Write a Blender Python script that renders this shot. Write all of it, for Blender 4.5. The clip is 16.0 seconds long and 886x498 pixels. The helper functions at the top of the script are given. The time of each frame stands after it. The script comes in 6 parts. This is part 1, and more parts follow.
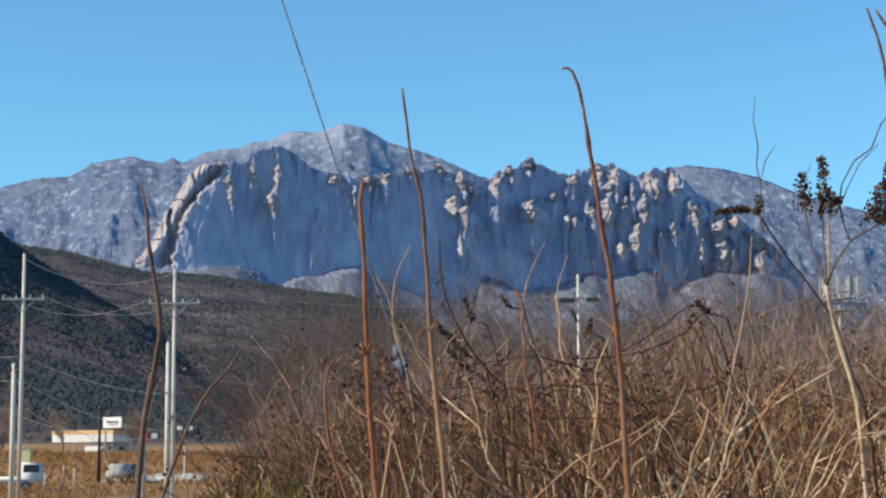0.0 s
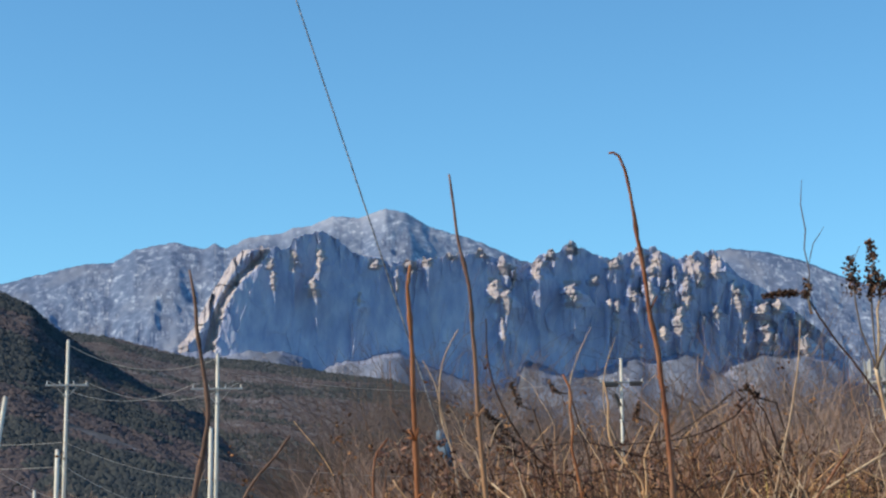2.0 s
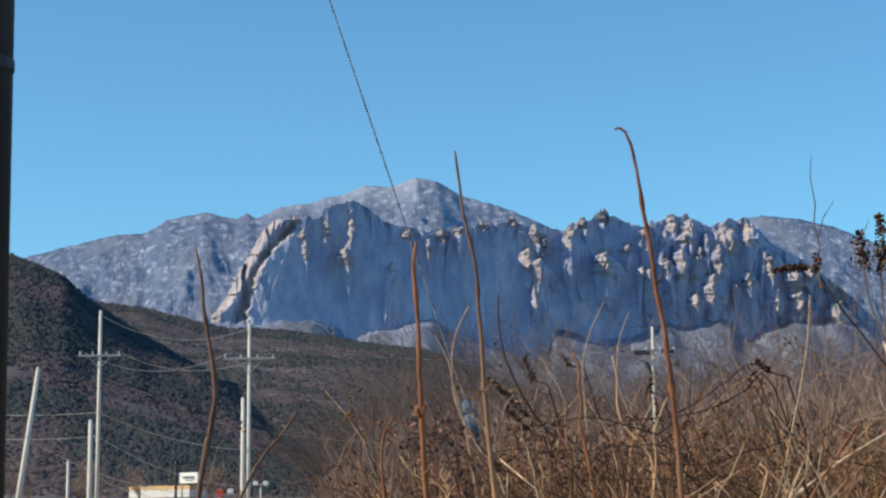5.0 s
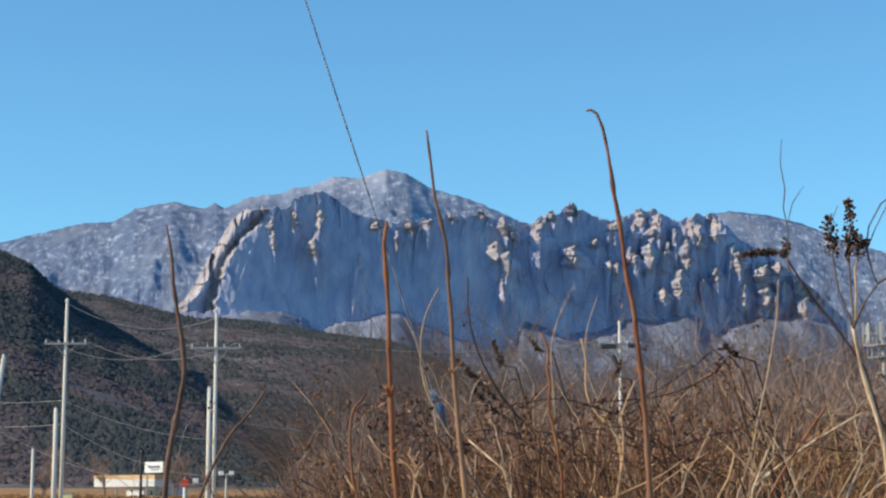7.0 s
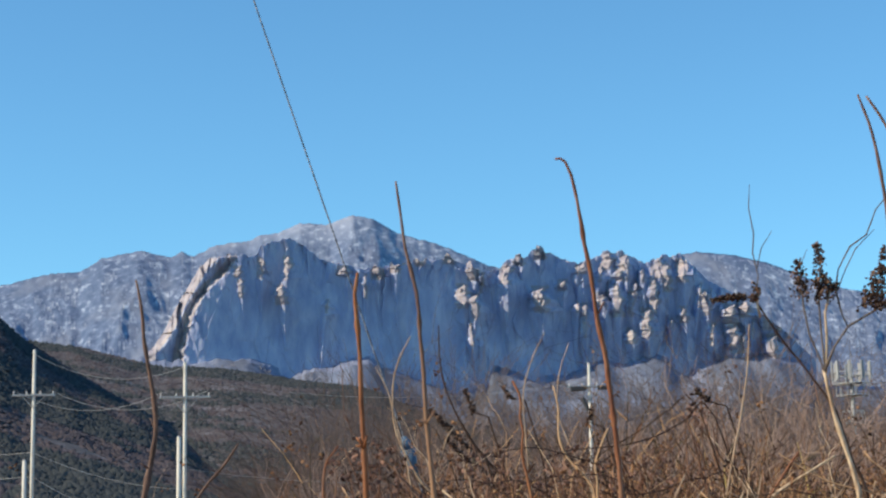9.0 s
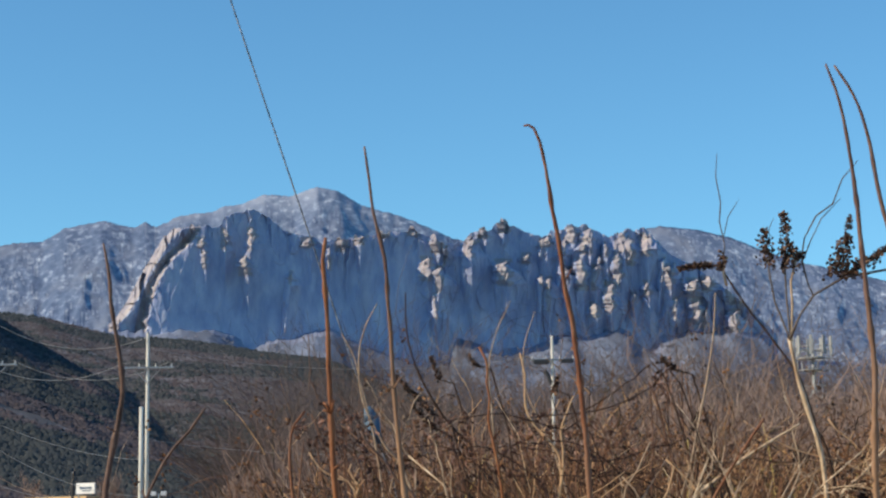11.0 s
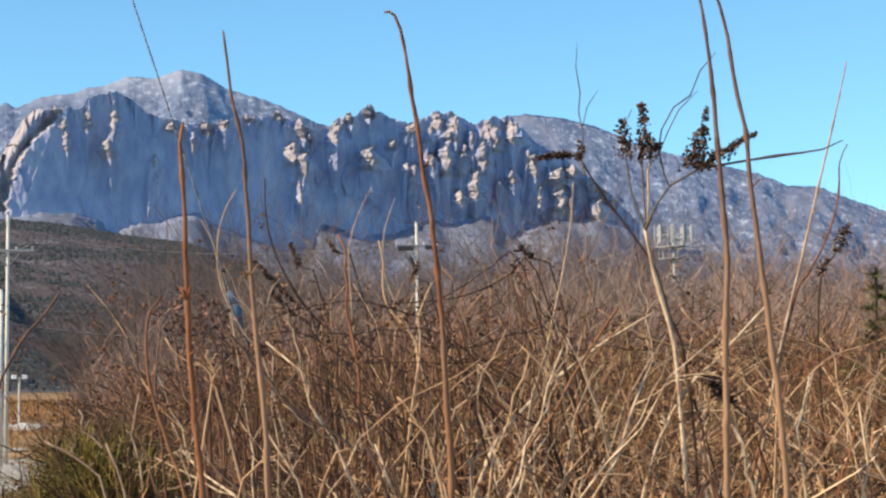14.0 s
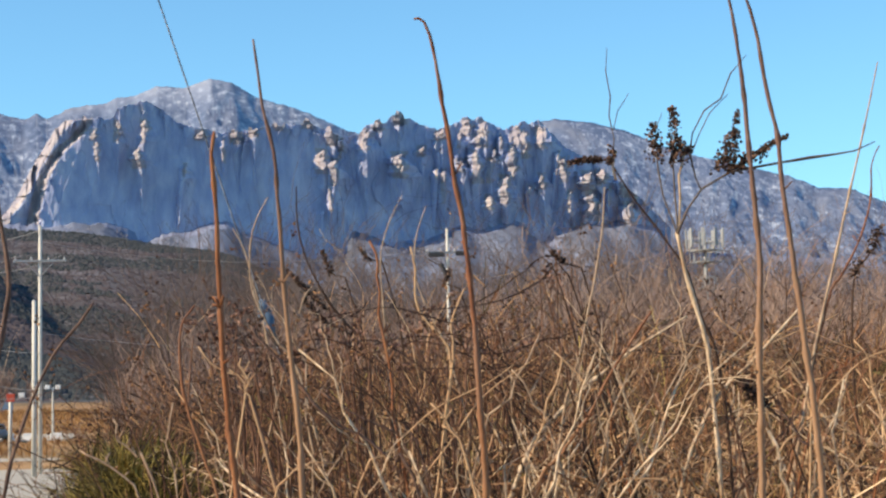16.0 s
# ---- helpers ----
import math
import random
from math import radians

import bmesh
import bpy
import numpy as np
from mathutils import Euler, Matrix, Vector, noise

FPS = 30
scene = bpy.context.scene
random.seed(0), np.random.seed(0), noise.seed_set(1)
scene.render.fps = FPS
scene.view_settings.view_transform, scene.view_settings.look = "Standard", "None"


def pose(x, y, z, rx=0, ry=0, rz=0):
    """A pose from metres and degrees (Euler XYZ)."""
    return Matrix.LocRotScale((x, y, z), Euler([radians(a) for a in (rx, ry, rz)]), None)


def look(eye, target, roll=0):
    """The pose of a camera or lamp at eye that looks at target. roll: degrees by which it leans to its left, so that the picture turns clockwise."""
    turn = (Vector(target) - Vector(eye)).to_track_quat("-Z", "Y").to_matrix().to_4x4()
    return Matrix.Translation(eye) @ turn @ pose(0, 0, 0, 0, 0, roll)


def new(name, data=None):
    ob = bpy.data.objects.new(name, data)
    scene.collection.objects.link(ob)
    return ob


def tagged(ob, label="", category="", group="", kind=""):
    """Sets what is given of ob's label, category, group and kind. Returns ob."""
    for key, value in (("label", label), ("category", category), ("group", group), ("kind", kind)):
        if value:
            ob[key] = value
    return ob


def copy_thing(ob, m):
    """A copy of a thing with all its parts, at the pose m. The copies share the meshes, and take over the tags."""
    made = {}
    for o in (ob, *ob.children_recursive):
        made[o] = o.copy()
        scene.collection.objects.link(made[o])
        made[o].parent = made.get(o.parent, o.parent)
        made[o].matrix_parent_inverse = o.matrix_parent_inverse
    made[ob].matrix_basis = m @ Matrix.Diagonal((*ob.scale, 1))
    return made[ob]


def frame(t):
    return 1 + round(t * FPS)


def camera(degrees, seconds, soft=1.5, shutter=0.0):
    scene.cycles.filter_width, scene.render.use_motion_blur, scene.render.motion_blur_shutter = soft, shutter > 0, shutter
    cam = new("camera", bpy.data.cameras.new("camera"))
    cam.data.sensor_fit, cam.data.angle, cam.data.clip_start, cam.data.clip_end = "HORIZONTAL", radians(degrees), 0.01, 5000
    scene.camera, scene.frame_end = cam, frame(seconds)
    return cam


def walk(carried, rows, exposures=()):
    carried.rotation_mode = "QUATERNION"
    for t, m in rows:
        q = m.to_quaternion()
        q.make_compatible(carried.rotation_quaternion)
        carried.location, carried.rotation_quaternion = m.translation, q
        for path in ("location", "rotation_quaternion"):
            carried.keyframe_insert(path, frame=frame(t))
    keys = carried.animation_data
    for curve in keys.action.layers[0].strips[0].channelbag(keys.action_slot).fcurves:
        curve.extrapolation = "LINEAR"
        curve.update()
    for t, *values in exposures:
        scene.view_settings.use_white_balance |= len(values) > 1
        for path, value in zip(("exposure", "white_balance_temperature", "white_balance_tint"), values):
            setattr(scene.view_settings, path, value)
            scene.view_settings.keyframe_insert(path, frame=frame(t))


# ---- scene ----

# ---------------------------------------------------------------- camera
cam = camera(26.0, 16.0, soft=2.4)
walk(cam, [
    (0.0, pose(-0.0186, 0.0, 1.5023, 96.880, 0, -1.255) @ pose(0, 0, 0, 0, 0, -0.252)),
    (0.5, pose(-0.0133, 0.0, 1.4996, 96.619, 0, -1.129) @ pose(0, 0, 0, 0, 0, -0.132)),
    (1.0, pose(-0.0129, 0.0, 1.4983, 97.774, 0, -0.971) @ pose(0, 0, 0, 0, 0, -0.041)),
    (1.5, pose(0.0045, 0.0, 1.5026, 98.853, 0, -0.599) @ pose(0, 0, 0, 0, 0, -0.233)),
    (2.0, pose(-0.0263, 0.0, 1.5034, 99.406, 0, -0.005) @ pose(0, 0, 0, 0, 0, -0.350)),
    (2.5, pose(-0.0281, 0.0, 1.5076, 99.696, 0, 0.181) @ pose(0, 0, 0, 0, 0, -0.475)),
    (3.0, pose(-0.0239, 0.0, 1.5101, 99.720, 0, 0.355) @ pose(0, 0, 0, 0, 0, -0.437)),
    (3.5, pose(-0.0016, 0.0, 1.5161, 100.168, 0, 0.851) @ pose(0, 0, 0, 0, 0, -0.986)),
    (4.0, pose(0.0122, 0.0, 1.5170, 99.934, 0, 0.981) @ pose(0, 0, 0, 0, 0, -0.681)),
    (4.5, pose(0.0144, 0.0, 1.5140, 98.965, 0, 0.912) @ pose(0, 0, 0, 0, 0, -0.093)),
    (4.7, pose(0.0121, 0.0, 1.5147, 98.641, 0, 1.056) @ pose(0, 0, 0, 0, 0, -0.435)),
    (6.8, pose(0.0040, 0.0, 1.4989, 98.205, 0, 0.119) @ pose(0, 0, 0, 0, 0, -0.000)),
    (7.0, pose(0.0057, 0.0, 1.4970, 98.243, 0, -0.002) @ pose(0, 0, 0, 0, 0, 0.003)),
    (7.5, pose(-0.0017, 0.0, 1.4960, 98.246, 0, 0.551) @ pose(0, 0, 0, 0, 0, -0.137)),
    (8.0, pose(-0.0046, 0.0, 1.5003, 98.540, 0, 0.633) @ pose(0, 0, 0, 0, 0, -0.272)),
    (8.5, pose(0.0026, 0.0, 1.5044, 99.386, 0, -0.281) @ pose(0, 0, 0, 0, 0, -0.513)),
    (8.7, pose(0.0019, 0.0, 1.5048, 99.577, 0, -0.672) @ pose(0, 0, 0, 0, 0, -0.788)),
    (10.8, pose(0.0016, 0.0, 1.4982, 98.906, 0, -1.700) @ pose(0, 0, 0, 0, 0, -1.267)),
    (11.0, pose(-0.0040, 0.0, 1.4953, 98.733, 0, -2.063) @ pose(0, 0, 0, 0, 0, -0.782)),
    (11.5, pose(0.0061, 0.0, 1.4972, 98.512, 0, -3.177) @ pose(0, 0, 0, 0, 0, -1.162)),
    (12.0, pose(0.0066, 0.0, 1.5012, 98.642, 0, -3.998) @ pose(0, 0, 0, 0, 0, -1.004)),
    (12.5, pose(0.0092, 0.0, 1.4987, 97.802, 0, -4.092) @ pose(0, 0, 0, 0, 0, -1.293)),
    (13.0, pose(0.0034, 0.0, 1.4959, 95.972, 0, -4.796) @ pose(0, 0, 0, 0, 0, -0.901)),
    (13.5, pose(0.0019, 0.0, 1.4975, 94.836, 0, -5.772) @ pose(0, 0, 0, 0, 0, -0.890)),
    (14.0, pose(0.0054, 0.0, 1.4972, 95.281, 0, -6.070) @ pose(0, 0, 0, 0, 0, -0.640)),
    (14.5, pose(0.0016, 0.0, 1.4980, 95.734, 0, -5.735) @ pose(0, 0, 0, 0, 0, -0.919)),
    (15.0, pose(0.0024, 0.0, 1.4960, 95.780, 0, -5.476) @ pose(0, 0, 0, 0, 0, -0.926)),
    (15.5, pose(0.0038, 0.0, 1.4963, 95.789, 0, -5.293) @ pose(0, 0, 0, 0, 0, -0.992)),
    (16.0, pose(0.0037, 0.0, 1.4972, 95.477, 0, -5.153) @ pose(0, 0, 0, 0, 0, -1.168)),
], exposures=[(0, 0.60, 6500, 10), (1.5, 0.64, 6500, 10), (3.5, 0.49, 6500, 10), (4.5, 0.49, 6500, 10), (7, 0.60, 6500, 10), (8.5, 0.67, 6500, 10), (11, 0.46, 6500, 10), (12.5, 0.46, 6500, 10), (13.0, 0.55, 6550, 11), (13.5, 0.74, 6850, 13), (14, 0.88, 7000, 14), (16, 0.87, 7000, 14)])

# ---------------------------------------------------------------- light
SUN_AZ, SUN_EL = -103.0, 31.0        # degrees from +y towards +x, and above the horizon
world = bpy.data.worlds.new("world")
scene.world = world
world.use_nodes = True
wn, wl = world.node_tree.nodes, world.node_tree.links
wn.clear()
sky = wn.new("ShaderNodeTexSky")
sky.sky_type, sky.sun_disc = "NISHITA", False
sky.sun_elevation, sky.sun_rotation = radians(SUN_EL), radians(SUN_AZ)
sky.altitude, sky.air_density, sky.dust_density, sky.ozone_density = 300, 1.0, 0.0, 3.0
tint = wn.new("ShaderNodeMix")
tint.data_type, tint.blend_type = "RGBA", "MULTIPLY"
tint.inputs["Factor"].default_value = 1.0
tint.inputs["B"].default_value = (0.62, 1.02, 1.13, 1)
back = wn.new("ShaderNodeBackground")
back.inputs["Strength"].default_value = 0.10
wout = wn.new("ShaderNodeOutputWorld")
wl.new(sky.outputs[0], tint.inputs["A"])
wl.new(tint.outputs["Result"], back.inputs[0])
wl.new(back.outputs[0], wout.inputs[0])

sun = new("sun", bpy.data.lights.new("sun", "SUN"))
sun.data.energy, sun.data.angle, sun.data.color = 3.7, radians(0.53), (1.0, 0.84, 0.60)
sa, se = radians(SUN_AZ), radians(SUN_EL)
toward = Vector((math.sin(sa) * math.cos(se), math.cos(sa) * math.cos(se), math.sin(se)))
sun.matrix_world = look(toward * 100, (0, 0, 0))

# ---------------------------------------------------------------- materials


def material(name, stops, scale=1.0, rough=0.85, detail=6.0, stretch=(1, 1, 1), bump=0.0, metal=0.0,
             per=None, per_mix=0.5, second=None, dist=0.1, low=None, low_mix=0.75, swirl=0.3):
    """Node material: a ramp of colours over noise, mixed with a random tone for each island or object."""
    m = bpy.data.materials.new(name)
    m.use_nodes = True
    n, l = m.node_tree.nodes, m.node_tree.links
    p = n["Principled BSDF"]
    p.inputs["Roughness"].default_value, p.inputs["Metallic"].default_value = rough, metal
    p.inputs["Specular IOR Level"].default_value = 0.25
    tc = n.new("ShaderNodeTexCoord")
    mp = n.new("ShaderNodeMapping")
    mp.inputs["Scale"].default_value = stretch
    l.new(tc.outputs["Object"], mp.inputs[0])
    no = n.new("ShaderNodeTexNoise")
    no.inputs["Scale"].default_value, no.inputs["Detail"].default_value = scale, detail
    no.inputs["Roughness"].default_value, no.inputs["Distortion"].default_value = 0.6, swirl
    l.new(mp.outputs[0], no.inputs["Vector"])
    value = no.outputs["Fac"]
    if per:
        src = n.new("ShaderNodeNewGeometry" if per == "island" else "ShaderNodeObjectInfo")
        mx = n.new("ShaderNodeMix")
        mx.inputs["Factor"].default_value = per_mix
        l.new(value, mx.inputs["A"])
        l.new(src.outputs["Random Per Island" if per == "island" else "Random"], mx.inputs["B"])
        value = mx.outputs["Result"]
    ramp = n.new("ShaderNodeValToRGB")
    el = ramp.color_ramp.elements
    while len(el) < len(stops):
        el.new(0.5)
    for e, (pos, col) in zip(el, stops):
        e.position, e.color = pos, (*col, 1)
    l.new(value, ramp.inputs[0])
    colour = ramp.outputs[0]
    if second:                                  # a larger or finer scale of patches: scale, low, high, colour
        s2, lo, hi, col = second
        n2 = n.new("ShaderNodeTexNoise")
        n2.inputs["Scale"].default_value, n2.inputs["Detail"].default_value = s2, 5
        l.new(mp.outputs[0], n2.inputs["Vector"])
        r2 = n.new("ShaderNodeMapRange")
        r2.inputs["From Min"].default_value, r2.inputs["From Max"].default_value = lo, hi
        l.new(n2.outputs["Fac"], r2.inputs["Value"])
        m2 = n.new("ShaderNodeMix")
        m2.data_type = "RGBA"
        m2.inputs["B"].default_value = (*col, 1)
        l.new(r2.outputs[0], m2.inputs["Factor"])
        l.new(colour, m2.inputs["A"])
        colour = m2.outputs["Result"]
    if low:                                     # another colour towards the foot (or the top): heights between which it changes, colour
        sx = n.new("ShaderNodeSeparateXYZ")
        l.new(tc.outputs["Object"], sx.inputs[0])
        add = n.new("ShaderNodeMath")
        add.operation, add.inputs[1].default_value = "MULTIPLY_ADD", 0.25
        l.new(no.outputs["Fac"], add.inputs[0])
        l.new(sx.outputs["Z"], add.inputs[2])
        r3 = n.new("ShaderNodeMapRange")
        r3.inputs["From Min"].default_value, r3.inputs["From Max"].default_value = low[1] + 0.125, low[0] + 0.125
        r3.inputs["To Max"].default_value = low_mix
        l.new(add.outputs[0], r3.inputs["Value"])
        m3 = n.new("ShaderNodeMix")
        m3.data_type, m3.blend_type = "RGBA", "MIX"
        m3.inputs["B"].default_value = (*low[2], 1)
        l.new(r3.outputs[0], m3.inputs["Factor"])
        l.new(colour, m3.inputs["A"])
        colour = m3.outputs["Result"]
    l.new(colour, p.inputs["Base Color"])
    if bump:
        b = n.new("ShaderNodeBump")
        b.inputs["Strength"].default_value, b.inputs["Distance"].default_value = bump, dist
        l.new(no.outputs["Fac"], b.inputs["Height"])
        l.new(b.outputs[0], p.inputs["Normal"])
    return m


# far rock, snow and scree: blue haze of the distance put into the colours
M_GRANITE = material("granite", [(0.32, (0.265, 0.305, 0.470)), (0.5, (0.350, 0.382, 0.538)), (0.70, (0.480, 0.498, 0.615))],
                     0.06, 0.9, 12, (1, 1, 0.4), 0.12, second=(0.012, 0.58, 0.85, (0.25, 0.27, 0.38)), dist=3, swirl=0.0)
# granite warmed and lightened, with the buttresses' sunlight put into its colour
M_SUNGRANITE = material("sunlit_granite", [(0.32, (0.255, 0.247, 0.305)), (0.5, (0.350, 0.320, 0.355)), (0.70, (0.49, 0.430, 0.415))],
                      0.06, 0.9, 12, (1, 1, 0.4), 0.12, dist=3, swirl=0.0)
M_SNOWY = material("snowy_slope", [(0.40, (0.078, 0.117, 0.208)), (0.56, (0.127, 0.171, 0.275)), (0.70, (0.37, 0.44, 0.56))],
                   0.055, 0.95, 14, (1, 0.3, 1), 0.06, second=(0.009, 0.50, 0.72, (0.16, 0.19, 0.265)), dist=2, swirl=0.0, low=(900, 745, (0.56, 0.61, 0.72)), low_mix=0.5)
# snowy slope lightened, to lift the shade of faces turned from the sun
M_LIFTSNOW = material("shade_lift_snow", [(0.38, (0.150, 0.195, 0.290)), (0.54, (0.255, 0.300, 0.400)), (0.68, (0.56, 0.61, 0.69))],
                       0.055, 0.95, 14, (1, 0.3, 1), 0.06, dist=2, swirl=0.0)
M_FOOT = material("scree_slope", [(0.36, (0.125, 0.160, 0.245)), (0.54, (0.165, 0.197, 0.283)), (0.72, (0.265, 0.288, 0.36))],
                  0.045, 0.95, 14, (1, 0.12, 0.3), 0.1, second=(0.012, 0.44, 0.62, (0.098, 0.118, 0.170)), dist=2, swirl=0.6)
# paler scree colour that lifts the shade under the wall
M_SCREELIFT = material("lifted_scree", [(0.32, (0.145, 0.178, 0.275)), (0.5, (0.200, 0.232, 0.340)), (0.72, (0.30, 0.325, 0.42))], 0.05, 0.95, 12, (1, 0.3, 0.4), 0.1, dist=2)
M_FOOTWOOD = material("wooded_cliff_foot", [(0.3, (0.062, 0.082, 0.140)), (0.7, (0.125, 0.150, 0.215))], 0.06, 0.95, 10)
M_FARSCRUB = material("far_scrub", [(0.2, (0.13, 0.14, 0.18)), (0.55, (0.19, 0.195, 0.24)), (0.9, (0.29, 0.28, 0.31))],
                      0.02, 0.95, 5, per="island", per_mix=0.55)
M_HILLSOIL = material("hill_soil", [(0.3, (0.078, 0.072, 0.076)), (0.52, (0.105, 0.094, 0.097)), (0.68, (0.20, 0.19, 0.20))],
                      0.03, 0.95, 8, bump=0.5, dist=3)
# woods on the hills: a little blue haze is in these colours too
M_PINE = material("pine_crowns", [(0.2, (0.033, 0.042, 0.050)), (0.55, (0.044, 0.053, 0.058)), (0.9, (0.061, 0.067, 0.068))],
                  0.15, 0.9, 4, per="island", per_mix=0.5)
M_BAREWOOD = material("bare_crowns", [(0.15, (0.056, 0.049, 0.057)), (0.5, (0.080, 0.066, 0.073)), (0.9, (0.118, 0.094, 0.097))],
                      0.15, 0.9, 4, per="island", per_mix=0.5)
M_GROUND = material("dry_field", [(0.3, (0.20, 0.105, 0.042)), (0.5, (0.34, 0.19, 0.08)), (0.7, (0.50, 0.33, 0.17))],
                    0.12, 0.95, 12, bump=0.6, second=(0.03, 0.48, 0.66, (0.15, 0.11, 0.055)), dist=0.2)
M_VALLEY = material("unseen_valley_woods", [(0.3, (0.050, 0.055, 0.060)), (0.7, (0.085, 0.085, 0.085))], 0.02, 0.95, 8)
M_ASPHALT = material("asphalt", [(0.3, (0.36, 0.335, 0.285)), (0.7, (0.48, 0.45, 0.385))], 3.0, 0.9, 8, bump=0.2, dist=0.01)
M_CONCRETE = material("pole_concrete", [(0.3, (0.50, 0.48, 0.43)), (0.7, (0.70, 0.67, 0.60))], 3.0, 0.85, 8, (1, 1, 0.2), 0.2, dist=0.01)
M_MAST = material("weathered_galvanised", [(0.3, (0.26, 0.27, 0.28)), (0.7, (0.40, 0.40, 0.39))], 4.0, 0.7, 6, (1, 1, 0.3))
M_DARKPOLE = material("weathered_dark_pole", [(0.3, (0.018, 0.018, 0.02)), (0.7, (0.045, 0.043, 0.042))], 6.0, 0.7, 6, (1, 1, 0.2), 0.3, dist=0.01)
M_STEEL = material("galvanised_steel", [(0.3, (0.25, 0.26, 0.27)), (0.7, (0.42, 0.43, 0.44))], 20, 0.5, 4, metal=0.7)
M_DARKSTEEL = material("dark_steel", [(0.3, (0.03, 0.03, 0.035)), (0.7, (0.07, 0.07, 0.075))], 20, 0.6, 4)
M_WIRE = material("twisted_wire", [(0.42, (0.05, 0.055, 0.065)), (0.62, (0.32, 0.33, 0.36))], 70, 0.5, 2, metal=0.2)
M_BLUE = material("faded_blue_plastic", [(0.3, (0.045, 0.085, 0.145)), (0.7, (0.105, 0.16, 0.235))], 12, 0.55, 5)
M_PORCELAIN = material("porcelain", [(0.3, (0.5, 0.48, 0.44)), (0.7, (0.65, 0.63, 0.6))], 10, 0.3, 3)
M_WHITE = material("white_paint", [(0.3, (0.68, 0.68, 0.67)), (0.7, (0.82, 0.82, 0.8))], 1.5, 0.6, 6)
M_ORANGE = material("orange_fascia", [(0.3, (0.66, 0.42, 0.20)), (0.7, (0.75, 0.52, 0.28))], 1.0, 0.6, 5)
M_RED = material("red_paint", [(0.3, (0.45, 0.06, 0.035)), (0.7, (0.55, 0.10, 0.06))], 2.0, 0.6, 5)
M_YELLOW = material("yellow_paint", [(0.3, (0.66, 0.58, 0.26)), (0.7, (0.76, 0.68, 0.36))], 4.0, 0.6, 5)
M_GLASS = material("dark_window", [(0.3, (0.03, 0.035, 0.04)), (0.7, (0.06, 0.07, 0.08))], 1.0, 0.15, 3)
M_RUBBER = material("rubber", [(0.3, (0.02, 0.02, 0.02)), (0.7, (0.04, 0.04, 0.04))], 10, 0.8, 3)
M_STALK = material("reddish_stalk", [(0.28, (0.048, 0.019, 0.012)), (0.5, (0.19, 0.069, 0.033)), (0.68, (0.27, 0.125, 0.068))],
                   34.0, 0.6, 8, (3, 3, 1), 0.8, second=(13, 0.5, 0.75, (0.22, 0.12, 0.08)), dist=0.002, low=(1.45, 1.72, (0.29, 0.145, 0.070)))
M_ORANGESTALK = material("orange_stalk", [(0.28, (0.086, 0.035, 0.019)), (0.5, (0.246, 0.090, 0.034)), (0.68, (0.303, 0.149, 0.073))],
                         34.0, 0.6, 8, (3, 3, 1), 0.8, second=(13, 0.5, 0.75, (0.24, 0.11, 0.06)), dist=0.002)
M_BROWNSTALK = material("brown_stalk", [(0.28, (0.045, 0.028, 0.026)), (0.5, (0.13, 0.07, 0.055)), (0.68, (0.22, 0.14, 0.11))],
                        34.0, 0.65, 8, (3, 3, 1), 0.8, second=(13, 0.5, 0.75, (0.17, 0.10, 0.07)), dist=0.002, low=(1.60, 1.90, (0.38, 0.225, 0.125)))
M_PALESTALK = material("pale_stalk", [(0.3, (0.26, 0.18, 0.115)), (0.5, (0.58, 0.44, 0.30)), (0.7, (0.76, 0.63, 0.47))],
                       34.0, 0.7, 8, (3, 3, 1), 0.7, second=(15, 0.52, 0.75, (0.22, 0.12, 0.06)), dist=0.002)
M_GREYSTALK = material("grey_stalk", [(0.3, (0.22, 0.145, 0.098)), (0.55, (0.43, 0.310, 0.212)), (0.75, (0.62, 0.48, 0.34))],
                       34.0, 0.75, 8, (3, 3, 1), 0.7, dist=0.002)
M_DARKTWIG = material("dark_twig", [(0.3, (0.024, 0.013, 0.009)), (0.7, (0.088, 0.048, 0.030))], 12, 0.8, 6, (4, 4, 1), 0.3, dist=0.002)
M_SEED = material("seed_husks", [(0.15, (0.018, 0.012, 0.010)), (0.5, (0.070, 0.042, 0.032)), (0.9, (0.26, 0.155, 0.105))],
                  30, 0.85, 4, per="island", per_mix=0.8)
M_BRUSH = material("dry_brush", [(0.12, (0.010, 0.005, 0.002)), (0.55, (0.060, 0.027, 0.010)), (0.80, (0.23, 0.115, 0.045)), (0.95, (0.74, 0.50, 0.26))],
                   5, 0.85, 5, per="island", per_mix=0.9, second=(2.3, 0.50, 0.66, (0.040, 0.019, 0.008)))
M_SCRUB = material("dark_scrub", [(0.12, (0.014, 0.007, 0.004)), (0.45, (0.058, 0.027, 0.015)), (0.75, (0.135, 0.066, 0.035)), (0.96, (0.36, 0.19, 0.10))],
                   5, 0.85, 5, per="island", per_mix=0.9)
M_BRUSHRED = material("reddish_brush", [(0.12, (0.010, 0.004, 0.002)), (0.55, (0.060, 0.024, 0.009)), (0.80, (0.22, 0.095, 0.037)), (0.95, (0.70, 0.43, 0.21))],
                      5, 0.85, 5, per="island", per_mix=0.9, second=(1.9, 0.52, 0.68, (0.070, 0.056, 0.020)))
M_BRAMBLE = material("bramble_canes", [(0.12, (0.010, 0.006, 0.005)), (0.6, (0.036, 0.018, 0.013)), (0.95, (0.15, 0.08, 0.052))],
                     6, 0.8, 5, per="island", per_mix=0.8)
M_PALETWIG = material("pale_twigs", [(0.10, (0.12, 0.060, 0.029)), (0.42, (0.38, 0.215, 0.115)), (0.70, (0.66, 0.45, 0.26)), (0.92, (0.88, 0.70, 0.48))],
                      12, 0.8, 6, per="island", per_mix=0.75)
